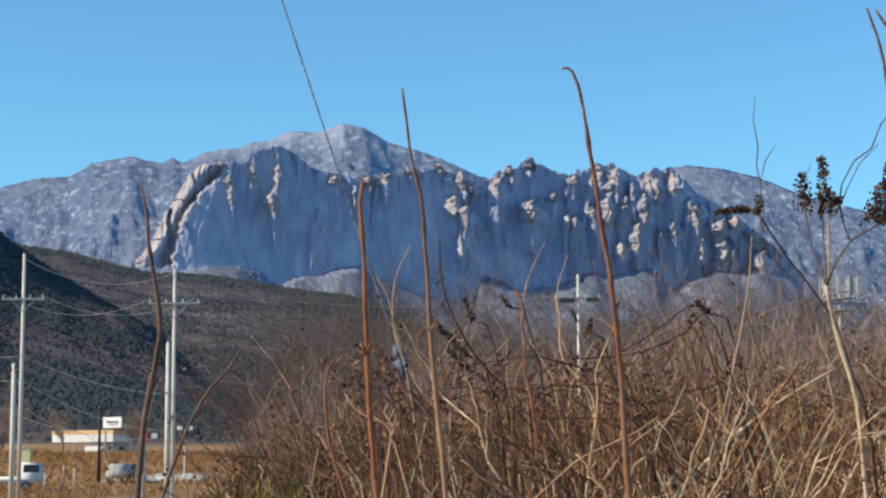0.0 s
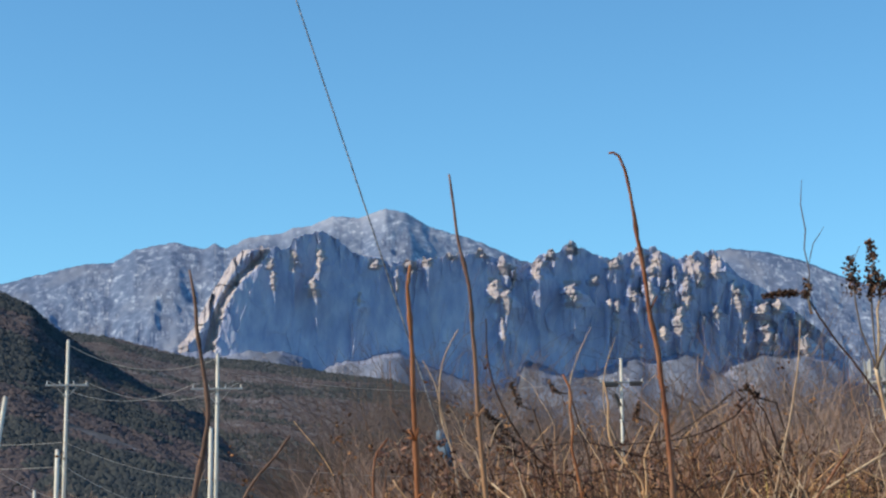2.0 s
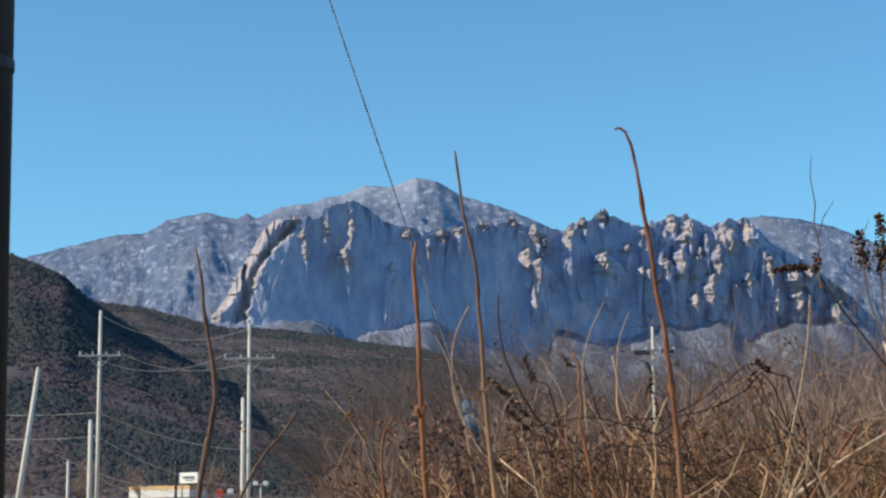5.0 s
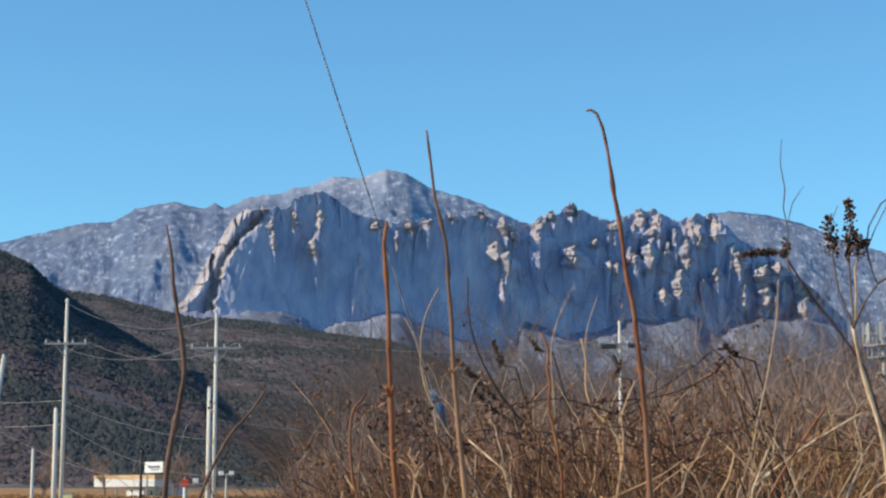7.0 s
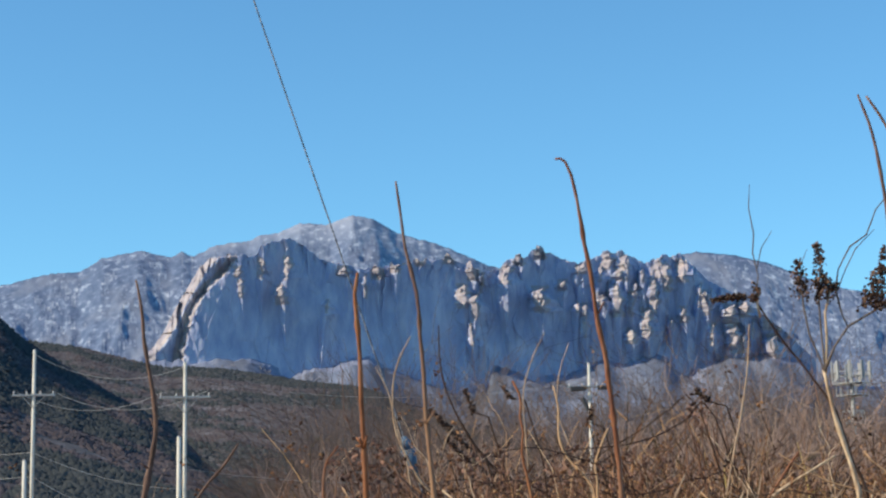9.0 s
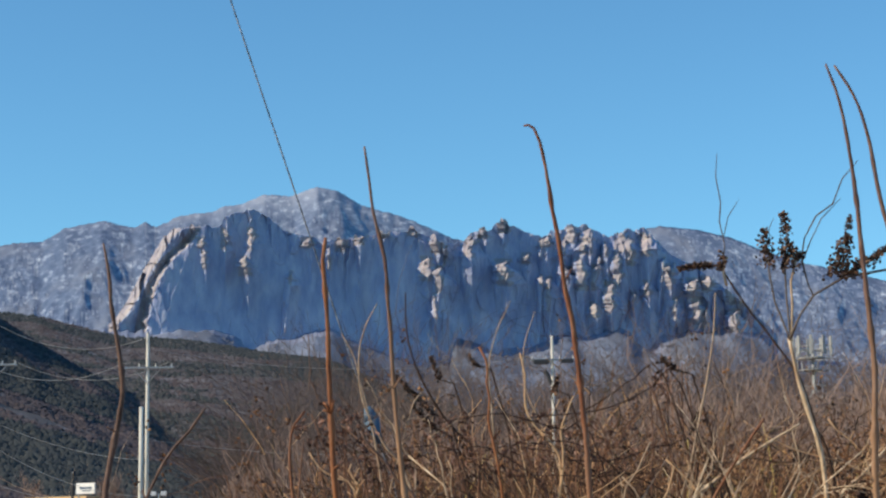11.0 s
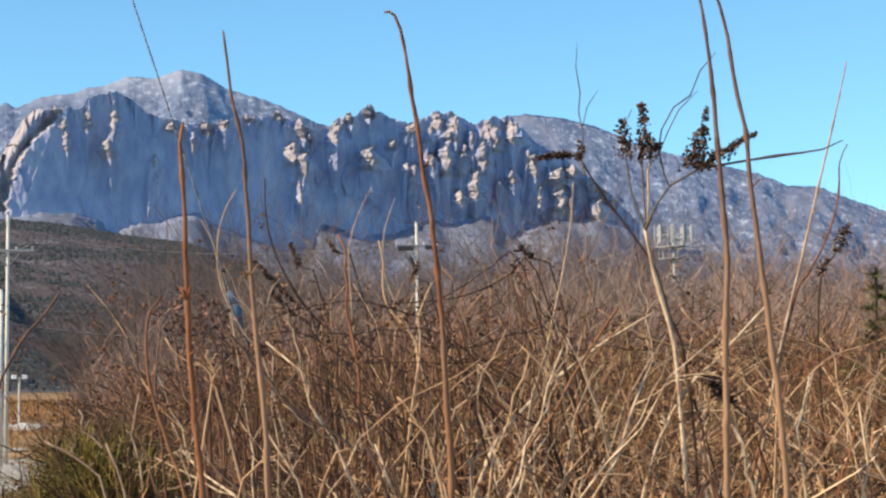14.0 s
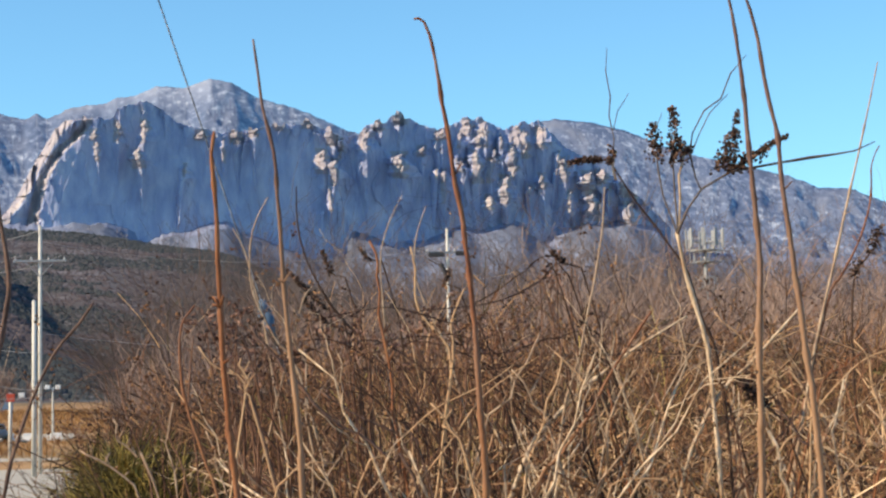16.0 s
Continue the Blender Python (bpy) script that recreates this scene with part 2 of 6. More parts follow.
M_WOODHAZE = material("far_bare_twigs", [(0.15, (0.054, 0.042, 0.041)), (0.5, (0.088, 0.067, 0.063)), (0.9, (0.150, 0.114, 0.100))], 2, 0.9, 5, per="island", per_mix=0.7)
M_REDTWIG = material("mauve_twig", [(0.3, (0.055, 0.034, 0.028)), (0.7, (0.21, 0.13, 0.10))], 34, 0.75, 8, (3, 3, 1), 0.7, dist=0.002)
M_MAUVE = material("mauve_bark", [(0.3, (0.066, 0.032, 0.021)), (0.7, (0.25, 0.132, 0.084))], 34, 0.75, 8, (3, 3, 1), 0.6, dist=0.002)
M_CURL = material("withered_leaf", [(0.1, (0.033, 0.017, 0.014)), (0.55, (0.114, 0.060, 0.046)), (0.95, (0.361, 0.212, 0.160))], 30, 0.8, 4, per="island", per_mix=0.85)
M_TWIG = material("thin_twig", [(0.3, (0.06, 0.048, 0.042)), (0.7, (0.17, 0.135, 0.11))], 12, 0.8, 6, (4, 4, 1), 0.3, dist=0.002)
M_LEAF = material("dead_leaves", [(0.12, (0.03, 0.017, 0.012)), (0.5, (0.12, 0.055, 0.028)), (0.9, (0.36, 0.19, 0.09))],
                  8, 0.8, 4, per="island", per_mix=0.85)
M_GREENSHRUB = material("olive_shrub", [(0.12, (0.014, 0.013, 0.004)), (0.5, (0.098, 0.080, 0.019)), (0.9, (0.50, 0.38, 0.11))],
                        8, 0.8, 4, per="island", per_mix=0.85)
M_NEEDLE = material("conifer_needles", [(0.12, (0.030, 0.036, 0.014)), (0.5, (0.075, 0.082, 0.025)), (0.9, (0.16, 0.15, 0.045))], 8, 0.75, 4, per="island", per_mix=0.85)
M_STRAW = material("straw_grass", [(0.12, (0.089, 0.040, 0.017)), (0.5, (0.222, 0.112, 0.040)), (0.9, (0.340, 0.205, 0.092))],
                   1, 0.9, 4, per="island", per_mix=0.8)
M_TREE = material("bare_branches", [(0.15, (0.122, 0.084, 0.072)), (0.5, (0.212, 0.148, 0.125)), (0.9, (0.335, 0.245, 0.205))],
                  2, 0.9, 5, per="island", per_mix=0.7)

# ---------------------------------------------------------------- building blocks


def solid(name, verts, faces, mat, parent=None, label="", smooth=False):
    me = bpy.data.meshes.new(name)
    me.from_pydata([tuple(v) for v in verts], [], faces)
    me.materials.append(mat)
    if smooth:
        me.shade_smooth()
    ob = new(name, me)
    if parent is not None:
        ob.parent = parent
    if label:
        ob["label"] = label
    return ob


def part(name, bm, mat, parent=None, label="", smooth=False):
    me = bpy.data.meshes.new(name)
    bm.to_mesh(me)
    bm.free()
    me.materials.append(mat)
    if smooth:
        me.shade_smooth()
    ob = new(name, me)
    if parent is not None:
        ob.parent = parent
    if label:
        ob["label"] = label
    return ob


def thing(name, at, label, category, group="", kind=""):
    ob = new(name)
    ob.location = at
    ob.empty_display_size = 0.1
    return tagged(ob, label, category, group, kind)


def box(sx, sy, sz, at=(0, 0, 0), bevel=0.0, turn=0.0):
    bm = bmesh.new()
    bmesh.ops.create_cube(bm, size=1, matrix=Matrix.Translation(at) @ Matrix.Rotation(radians(turn), 4, "Z") @ Matrix.Diagonal((sx, sy, sz, 1)))
    if bevel:
        bmesh.ops.bevel(bm, geom=bm.edges[:], offset=bevel, segments=2, affect="EDGES", profile=0.6)
    return bm


def rod(a, b, r0, r1=None, sides=12):
    """A capped, tapered rod from a to b."""
    a, b = Vector(a), Vector(b)
    bm = bmesh.new()
    way = b - a
    m = Matrix.Translation((a + b) / 2) @ way.to_track_quat("Z", "Y").to_matrix().to_4x4()
    bmesh.ops.create_cone(bm, cap_ends=True, segments=sides, radius1=r0, radius2=r0 if r1 is None else r1, depth=way.length, matrix=m)
    return bm


def tube(V, F, pts, r0, r1, sides=5):
    """Adds to V and F a tube along pts, from radius r0 to r1, closed at its ends."""
    start, count = len(V), len(pts)
    for i, p in enumerate(pts):
        p = Vector(p)
        way = Vector(pts[min(i + 1, count - 1)]) - Vector(pts[max(i - 1, 0)])
        way.normalize()
        side = way.cross(Vector((0.31, 0.93, 0.2))).normalized()
        up = way.cross(side)
        r = r0 + (r1 - r0) * i / (count - 1)
        for k in range(sides):
            a = 2 * math.pi * k / sides
            V.append(p + side * (r * math.cos(a)) + up * (r * math.sin(a)))
    for i in range(count - 1):
        for k in range(sides):
            a, b = start + i * sides + k, start + i * sides + (k + 1) % sides
            F.append((a, b, b + sides, a + sides))
    F.append(tuple(start + k for k in reversed(range(sides))))
    F.append(tuple(start + (count - 1) * sides + k for k in range(sides)))


def curve_points(pts, step):
    """A smooth line (Catmull-Rom) through pts with points about step apart."""
    pts = [Vector(p) for p in pts]
    out = []
    for i in range(len(pts) - 1):
        p0, p1, p2, p3 = pts[max(i - 1, 0)], pts[i], pts[i + 1], pts[min(i + 2, len(pts) - 1)]
        n = max(1, int((p2 - p1).length / step))
        for k in range(n):
            t = k / n
            out.append(0.5 * ((2 * p1) + (p2 - p0) * t + (2 * p0 - 5 * p1 + 4 * p2 - p3) * t * t + (3 * p1 - p0 - 3 * p2 + p3) * t ** 3))
    out.append(pts[-1])
    return out


def smooth01(x):
    x = min(1.0, max(0.0, x))
    return x * x * (3 - 2 * x)


def line_at(profile, x):
    return float(np.interp(x, [p[0] for p in profile], [p[1] for p in profile]))


EYE = 1.5

# ---------------------------------------------------------------- ground


def ground_z(x, y):
    """Level near the eye, a low bank to the far field, then a slow rise to the hills."""
    r = math.hypot(x, y)
    z = 4.6 * smooth01((r - 105) / 125) + 0.030 * min(max(0.0, r - 330), 450)
    z += 0.12 * noise.noise(Vector((x * 0.15, y * 0.15, 0))) * smooth01((r - 2) / 6)
    return z


verts, faces = [], []
rings = [0, 1, 2, 3, 4, 6, 8, 11, 15, 20, 27, 36, 48, 62, 80, 100, 125, 155, 190, 230, 280, 330, 400, 500, 640, 780, 1100, 1500, 2100, 3000, 4000, 4900]
STEPS = 144
for r in rings:
    for k in range(STEPS):
        a = 2 * math.pi * k / STEPS
        x, y = max(r, 0.02) * math.sin(a), max(r, 0.02) * math.cos(a)
        verts.append((x, y, ground_z(x, y) if r < 1500 else 18.1))
for i in range(len(rings) - 1):
    for k in range(STEPS):
        a, b = i * STEPS + k, i * STEPS + (k + 1) % STEPS
        faces.append((a, a + STEPS, b + STEPS, b))
faces.append(tuple(range(STEPS)))
ground = tagged(solid("ground", verts, faces, M_GROUND, smooth=True), "dry brown winter field with sparse grass", "ground", kind="structure")
ground.data.materials.append(M_VALLEY)           # unseen wooded valley floor behind the hills, kept dark to cut bounce light
for poly in ground.data.polygons:
    poly.material_index = 1 if math.hypot(poly.center.x, poly.center.y) > 600 else 0

# ---------------------------------------------------------------- far mountains

BACK_RIDGE = [(-0.40, 0.110), (-0.2805, 0.1362), (-0.2333, 0.1467), (-0.1889, 0.1572), (-0.1741, 0.1578), (-0.1623, 0.1648), (-0.1415, 0.1687),
              (-0.1265, 0.1645), (-0.1206, 0.1678), (-0.1146, 0.1651), (-0.1027, 0.1708), (-0.0848, 0.1732), (-0.0789, 0.1766), (-0.0699, 0.1775),
              (-0.0580, 0.1830), (-0.0430, 0.1820), (-0.0302, 0.1869), (-0.0191, 0.1845), (-0.0071, 0.1769), (0.0138, 0.1708), (0.0287, 0.1648),
              (0.0406, 0.1587), (0.0644, 0.1527), (0.0942, 0.1536), (0.1241, 0.1587), (0.1510, 0.1645), (0.1689, 0.1627), (0.1871, 0.1584),
              (0.2173, 0.1466), (0.2569, 0.1372), (0.2783, 0.1324), (0.2936, 0.1262), (0.3091, 0.1260), (0.3299, 0.1182), (0.386, 0.099), (0.5, 0.07)]


def far_mountain():
    """A long snowy ridge: gullied slopes that fall towards the eye, and a short far side."""
    nu, nw = 760, 84
    V, F = [], []
    for i in range(nu):
        u = -0.38 + 0.86 * i / (nu - 1)
        top = line_at(BACK_RIDGE, u)
        for j in range(nw):
            w = (j - 5) / (nw - 6)
            ridge_y = 4600 - 2600 * max(0.0, u - 0.13)      # the right end swings towards the eye
            depth = ridge_y - 1250 * w
            if w < 0:
                z = top * ridge_y + w * 2200
            else:
                fall = 1 - 0.80 * w
                z = top * ridge_y * fall
                g = noise.ridged_multi_fractal(Vector((u * 26 + 0.9 * w, w * 1.7, 3.1)), 0.9, 2.1, 5, 1.0, 2.0)
                z += (g - 1.1) * (22 - 8 * smooth01((u - 0.13) / 0.05)) * min(1, w * 3.5) * (1 - 0.5 * w)
                g = noise.ridged_multi_fractal(Vector((u * 74 - 2.2 * w, w * 5.5, 8.3)), 0.9, 2.1, 4, 1.0, 2.0)
                z += (g - 1.1) * 10 * min(1, w * 5)
            f = noise.fractal(Vector((u * 260, w * 40, 0.7)), 0.8, 2.0, 4)
            z += f * 2.6 + 3 + 4 * smooth01((-0.06 - u) / 0.04)
            V.append((u * depth, depth, EYE + z))
    for i in range(nu - 1):
        for j in range(nw - 1):
            a = i * nw + j
            F.append((a, a + 1, a + nw + 1, a + nw))
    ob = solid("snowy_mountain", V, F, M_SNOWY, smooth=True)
    ob.data.materials.append(M_LIFTSNOW)        # more snow, and shade lightened, where the slope turns from the sun
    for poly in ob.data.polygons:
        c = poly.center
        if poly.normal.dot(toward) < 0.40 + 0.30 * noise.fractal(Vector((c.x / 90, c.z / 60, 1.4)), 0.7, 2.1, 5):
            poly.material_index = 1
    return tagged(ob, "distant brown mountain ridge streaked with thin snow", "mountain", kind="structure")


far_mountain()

CREST = [(-0.1389, 0.1152), (-0.1346, 0.1197), (-0.1288, 0.1287), (-0.1231, 0.1407), (-0.1158, 0.1527), (-0.1115, 0.1602), (-0.1056, 0.1657),
         (-0.0937, 0.1669), (-0.0847, 0.1657), (-0.0803, 0.1678), (-0.0788, 0.1723), (-0.0714, 0.1742), (-0.0624, 0.1751), (-0.0549, 0.1708),
         (-0.0474, 0.1639), (-0.0370, 0.1618), (-0.0250, 0.1587), (-0.0101, 0.1602), (0.0018, 0.1620), (0.0197, 0.1635), (0.0316, 0.1595),
         (0.0376, 0.1566), (0.0465, 0.1572), (0.0510, 0.1625), (0.0600, 0.1635), (0.0735, 0.1660), (0.0779, 0.1633), (0.0883, 0.1596),
         (0.1033, 0.1650), (0.1122, 0.1650), (0.1196, 0.1618), (0.1241, 0.1592), (0.1331, 0.1625), (0.1444, 0.1630), (0.1485, 0.1587),
         (0.1567, 0.1497), (0.1684, 0.1437), (0.1830, 0.1332), (0.1975, 0.1212), (0.2119, 0.1063)]
FOOT = [(-0.1389, 0.1120), (-0.1137, 0.1105), (-0.1019, 0.1134), (-0.0841, 0.1134), (-0.0752, 0.1105), (-0.0662, 0.1078), (-0.0574, 0.1092), (-0.0426, 0.1080),
        (-0.0322, 0.1128), (-0.0248, 0.1134), (-0.0130, 0.1087), (-0.0041, 0.1057), (0.0071, 0.1012), (0.0213, 0.0992), (0.0343, 0.0956), (0.0379, 0.1048),
        (0.0403, 0.1093), (0.0497, 0.1054), (0.0600, 0.1016), (0.0727, 0.1014), (0.0830, 0.1022), (0.0935, 0.1072), (0.1009, 0.1110), (0.1095, 0.1080), (0.1250, 0.1123),
        (0.1333, 0.1117), (0.1400, 0.1060), (0.1483, 0.1075), (0.1587, 0.1075), (0.1677, 0.1129), (0.1812, 0.1105), (0.1896, 0.1123), (0.2005, 0.1090), (0.2119, 0.1040)]
# shaded gullies in the scree: bearing and height of head and foot, half width and depth in metres
GULLIES = [(0.0300, 0.1080, 0.0540, 0.0875, 20, 24), (-0.0071, 0.1090, 0.0254, 0.0944, 22, 18), (0.0640, 0.1000, 0.0900, 0.0880, 18, 12), (0.1380, 0.1080, 0.1560, 0.0960, 20, 18),
           (-0.0700, 0.1080, -0.0520, 0.0990, 18, 14)]
# towers on the crest: bearing, how far they stand above it, half width
SPIRES = [(0.0197, 0.0028, 0.0022), (0.0650, 0.0030, 0.0030), (0.0686, 0.0042, 0.0024), (0.0570, 0.0022, 0.002), (0.0310, 0.0022, 0.0016), (0.0030, 0.0018, 0.0018),
          (0.0085, 0.0014, 0.0015), (-0.0101, 0.0012, 0.0014), (-0.0190, 0.0014, 0.0013), (0.1033, 0.0016, 0.003), (0.1110, 0.0016, 0.002), (0.1340, 0.0014, 0.0025),
          (0.1420, 0.0016, 0.002), (0.1280, 0.0012, 0.0015), (0.0930, 0.0016, 0.0016), (-0.0880, 0.0014, 0.0022), (-0.0960, 0.0012, 0.0014), (-0.0655, 0.0010, 0.003)]
# buttresses that turn one side into the sun: bearing, top, bottom, width of the sunny side
LEFT_BUTTRESSES = [(-0.0798, 0.1647, 0.1552, 0.0028), (-0.0657, 0.1654, 0.1545, 0.0033), (-0.0692, 0.1502, 0.1415, 0.0044), (-0.0918, 0.1603, 0.1565, 0.0034),
                   (-0.0900, 0.1531, 0.1451, 0.0022), (-0.0191, 0.1618, 0.1538, 0.0040), (-0.0090, 0.1610, 0.1574, 0.0045), (-0.0370, 0.1596, 0.1560, 0.0050), (0.0036, 0.1657, 0.1608, 0.0038),
                   (0.0194, 0.1695, 0.1618, 0.0052), (0.0313, 0.1622, 0.1526, 0.0042), (0.0258, 0.1492, 0.1379, 0.0052), (0.0329, 0.1440, 0.1314, 0.0034), (0.0488, 0.1596, 0.1502, 0.0050)]
MIDDLE_BUTTRESSES = [(0.0560, 0.1661, 0.1603, 0.0045), (0.0668, 0.1712, 0.1632, 0.0044), (0.0666, 0.1473, 0.1350, 0.0052), (0.0788, 0.1506, 0.1466, 0.0036), (0.0889, 0.1596, 0.1555, 0.0045),
                     (0.0994, 0.1434, 0.1379, 0.0036), (0.0908, 0.1379, 0.1213, 0.0022), (0.1081, 0.1480, 0.1321, 0.0036), (0.1152, 0.1437, 0.1321, 0.0030), (0.1033, 0.1647, 0.1574, 0.0048),
                     (0.1119, 0.1640, 0.1574, 0.0042), (0.1097, 0.1560, 0.1509, 0.0036), (0.1229, 0.1347, 0.1206, 0.0042), (0.1142, 0.1242, 0.1178, 0.0036)]
RIGHT_BUTTRESSES = [(0.1302, 0.1618, 0.1524, 0.0040), (0.1275, 0.1506, 0.1379, 0.0036), (0.1341, 0.1582, 0.1451, 0.0032), (0.1420, 0.1608, 0.1502, 0.0042), (0.1429, 0.1353, 0.1285, 0.0030),
                    (0.1361, 0.1293, 0.1257, 0.0018), (0.1547, 0.1441, 0.1323, 0.0038), (0.1666, 0.1365, 0.1275, 0.0048), (0.1687, 0.1254, 0.1116, 0.0038), (0.1745, 0.1379, 0.1310, 0.0045),
                    (0.1865, 0.1330, 0.1240, 0.0036), (0.1932, 0.1290, 0.1230, 0.0030), (0.1978, 0.1245, 0.1195, 0.0030), (0.1884, 0.1199, 0.1088, 0.0042), (0.1726, 0.1171, 0.1116, 0.0028)]
WALL_RUN = 790                                   # metres by which the wall draws back over one unit of bearing


def wall_base(u):
    """Distance of the wall; its broken right part turns a little towards the sun."""
    turned = max(0.0, u - 0.095)
    return 2850 + (u + 0.1389) * WALL_RUN - 480 * turned * min(1.0, turned / 0.03)


def crest_v(u):
    v = line_at(CREST, u)
    for u0, up, half in SPIRES:
        d = abs(u - u0) / half
        if d < 1:
            v += up * (1 - d ** 3)
    return v + 0.0010 * noise.fractal(Vector((u * 420, 5.0, 0)), 0.8, 2.0, 4)


FLANK_V, FLANK_U = [p[1] for p in CREST[:8]], [p[0] for p in CREST[:8]]


def crags(x, z, sx, sz, seed):
    """Flat rock facets: for each place a jittered cell's tilt across and up, its setback, and how far it lies from the cell's heart."""
    rs = np.random.RandomState(seed)
    n = 256
    jx, jz = rs.uniform(0.08, 0.92, (n, n)), rs.uniform(0.08, 0.92, (n, n))
    gx, gz, off = rs.normal(0, 1, (n, n)), rs.normal(0, 1, (n, n)), rs.uniform(-1, 1, (n, n))
    cx, cz = np.floor(x / sx).astype(int), np.floor(z / sz).astype(int)
    best = np.full(x.shape, 1e9)
    tilt, climb, back, dx, dz = (np.zeros(x.shape) for _ in range(5))
    for a in (-1, 0, 1):
        for b in (-1, 0, 1):
            kx, kz = (cx + a) % n, (cz + b) % n
            ex, ez = x - (cx + a + jx[kx, kz]) * sx, z - (cz + b + jz[kx, kz]) * sz
            far = (ex / sx) ** 2 + (ez / sz) ** 2
            near = far < best
            best = np.where(near, far, best)
            tilt, climb, back = np.where(near, gx[kx, kz], tilt), np.where(near, gz[kx, kz], climb), np.where(near, off[kx, kz], back)
            dx, dz = np.where(near, ex, dx), np.where(near, ez, dz)
    return tilt, climb, back, dx, dz


LEFT_RIB = [(0.1060, -0.1235), (0.1200, -0.1212), (0.1340, -0.1176), (0.1420, -0.1137), (0.1500, -0.1085), (0.1560, -0.1010), (0.1640, -0.0945)]


def granite_wall():
    """The rock wall stands almost along the sun's way, so that its face lies in the shade and only what faces left takes the sun.
    Its face is broken into flat facets of three sizes, with buttresses, some listed above, more of them scattered."""
    nu, nh = 1320, 166
    rows = nh - 8
    us = np.linspace(-0.1389, 0.2119, nu)
    tops = np.array([crest_v(u) for u in us])
    lows = np.array([line_at(FOOT, u) - 0.016 for u in us])
    hs = np.linspace(0, 1, rows)
    vs = lows[:, None] + (tops - lows)[:, None] * hs[None, :]
    X, Z, H = us[:, None] * 3000 + 0 * vs, vs * 3000, np.repeat(hs[None, :], nu, 0)
    lattice = lambda a, b, fx, fz, seed: np.array([[noise.fractal(Vector((p / fx, q / fz, seed)), 0.8, 2.0, 3) for q in b] for p in a])
    gx_, gz_ = np.linspace(X.min(), X.max(), 220), np.linspace(Z.min(), Z.max(), 60)

    def field(fx, fz, seed):
        g = lattice(gx_, gz_, fx, fz, seed)
        px, pz = (X - gx_[0]) / (gx_[1] - gx_[0]), (Z - gz_[0]) / (gz_[1] - gz_[0])
        ix, iz = np.clip(px.astype(int), 0, 218), np.clip(pz.astype(int), 0, 58)
        tx, tz = px - ix, pz - iz
        return (g[ix, iz] * (1 - tx) + g[ix + 1, iz] * tx) * (1 - tz) + (g[ix, iz + 1] * (1 - tx) + g[ix + 1, iz + 1] * tx) * tz

    warp = field(60, 60, 1.5)
    WX, WZ = X + 9 * warp, Z + 12 * field(50, 40, 6.1)
    below = (tops[:, None] - vs) / 0.009
    crown_zone = np.exp(-below ** 2)
    right = np.clip((X / 3000 + 0.02) / 0.12, 0, 1)
    # broad bays and ribs, then flutes that run down the face, finer ones over them
    fluted = np.clip(1.15 - 0.45 * H, 0.5, 1)
    flutes = field(170, 300, 0.3) * 1.5 - np.abs(field(52, 210, 8.4)) * (5.0 - 1.5 * right) * fluted - np.abs(field(21, 110, 2.9)) * 1.2 * (1.0 - 0.3 * right) + field(9, 36, 4.6) * 0.3
    rng = random.Random(64)
    pillars = [(u0 - 0.5 * w, vt + 0.0008, vb - 0.0015, w, 0.0) for u0, vt, vb, w in LEFT_BUTTRESSES + MIDDLE_BUTTRESSES + RIGHT_BUTTRESSES]
    for _ in range(22):                          # lesser ones, most of them on the broken right half and under the crest
        u0 = rng.uniform(0.08, 0.195) if rng.random() < 0.62 else rng.uniform(-0.05, 0.12)
        vt = line_at(CREST, u0) - 0.001 - 0.030 * rng.random() ** 2.0
        pillars.append((u0, vt, vt - rng.uniform(0.005, 0.014), rng.uniform(0.0009, 0.0018), rng.uniform(-0.06, 0.14)))
    layer, bare = np.zeros_like(X), np.zeros(X.shape, bool)
    rise = math.tan(radians(SUN_EL)) / math.cos(radians(SUN_AZ + 90))
    step = us[1] - us[0]
    for u0, vt, vb, w, slant in sorted(pillars):
        c = int(np.searchsorted(us, u0 + 0.3 * w))
        vc = vs[c]
        lean = (WALL_RUN - (480 if u0 > 0.12 else 0)) / 3000 + math.tan(radians(SUN_AZ + 90))   # how fast the wall draws back behind the grazing sun
        shade = np.zeros(rows)                   # how far the wall to the left throws its shadow here
        for k in range(3, min(c, 300), 3):
            shade = np.maximum(shade, np.interp(vc + rise * k * step, vs[c - k], layer[c - k] + 0.5 * flutes[c - k], right=-9) + lean * k * step * 3000)
        shade = np.convolve(np.pad(shade, 4, mode="edge"), np.ones(9) / 9, mode="valid")
        tt = np.clip((vc - vb) / (vt - vb), 0, 1)
        shape = np.clip(np.minimum(0.35 + 1.6 * tt, (1 - tt) * 6 + 0.3), 0, 1)
        reach = np.minimum(shade * 1.1 + 0.5, 30) + 3450 * w * shape
        foot = float(np.interp(vb, vc, reach))
        reach = np.where(vc < vb, foot * np.clip(1 - (vb - vc) / max(1.2 * (vt - vb), (vb - 0.100) * min(1.0, foot / 24)), 0, 1) ** 1.5, reach) * (vc < vt)
        i0, i1 = np.searchsorted(us, u0 - 0.018), np.searchsorted(us, u0 + 0.034)
        v = vs[i0:i1]
        wave = np.interp(v, np.linspace(vb, vt, 9), [rng.uniform(-1, 1) for k in range(9)])
        fine = np.interp(v, np.linspace(vb, vt, 17), [rng.uniform(-1, 1) for k in range(17)])
        peak = u0 + w + slant * (v - vt) + w * (0.24 * wave + 0.16 * fine)
        off = us[i0:i1, None] - peak
        r = np.interp(v, vc, reach) * np.clip((vt - np.where(off < 0, -0.45, 1.1) * off - v) / 0.0013, 0, 1)   # a gabled top
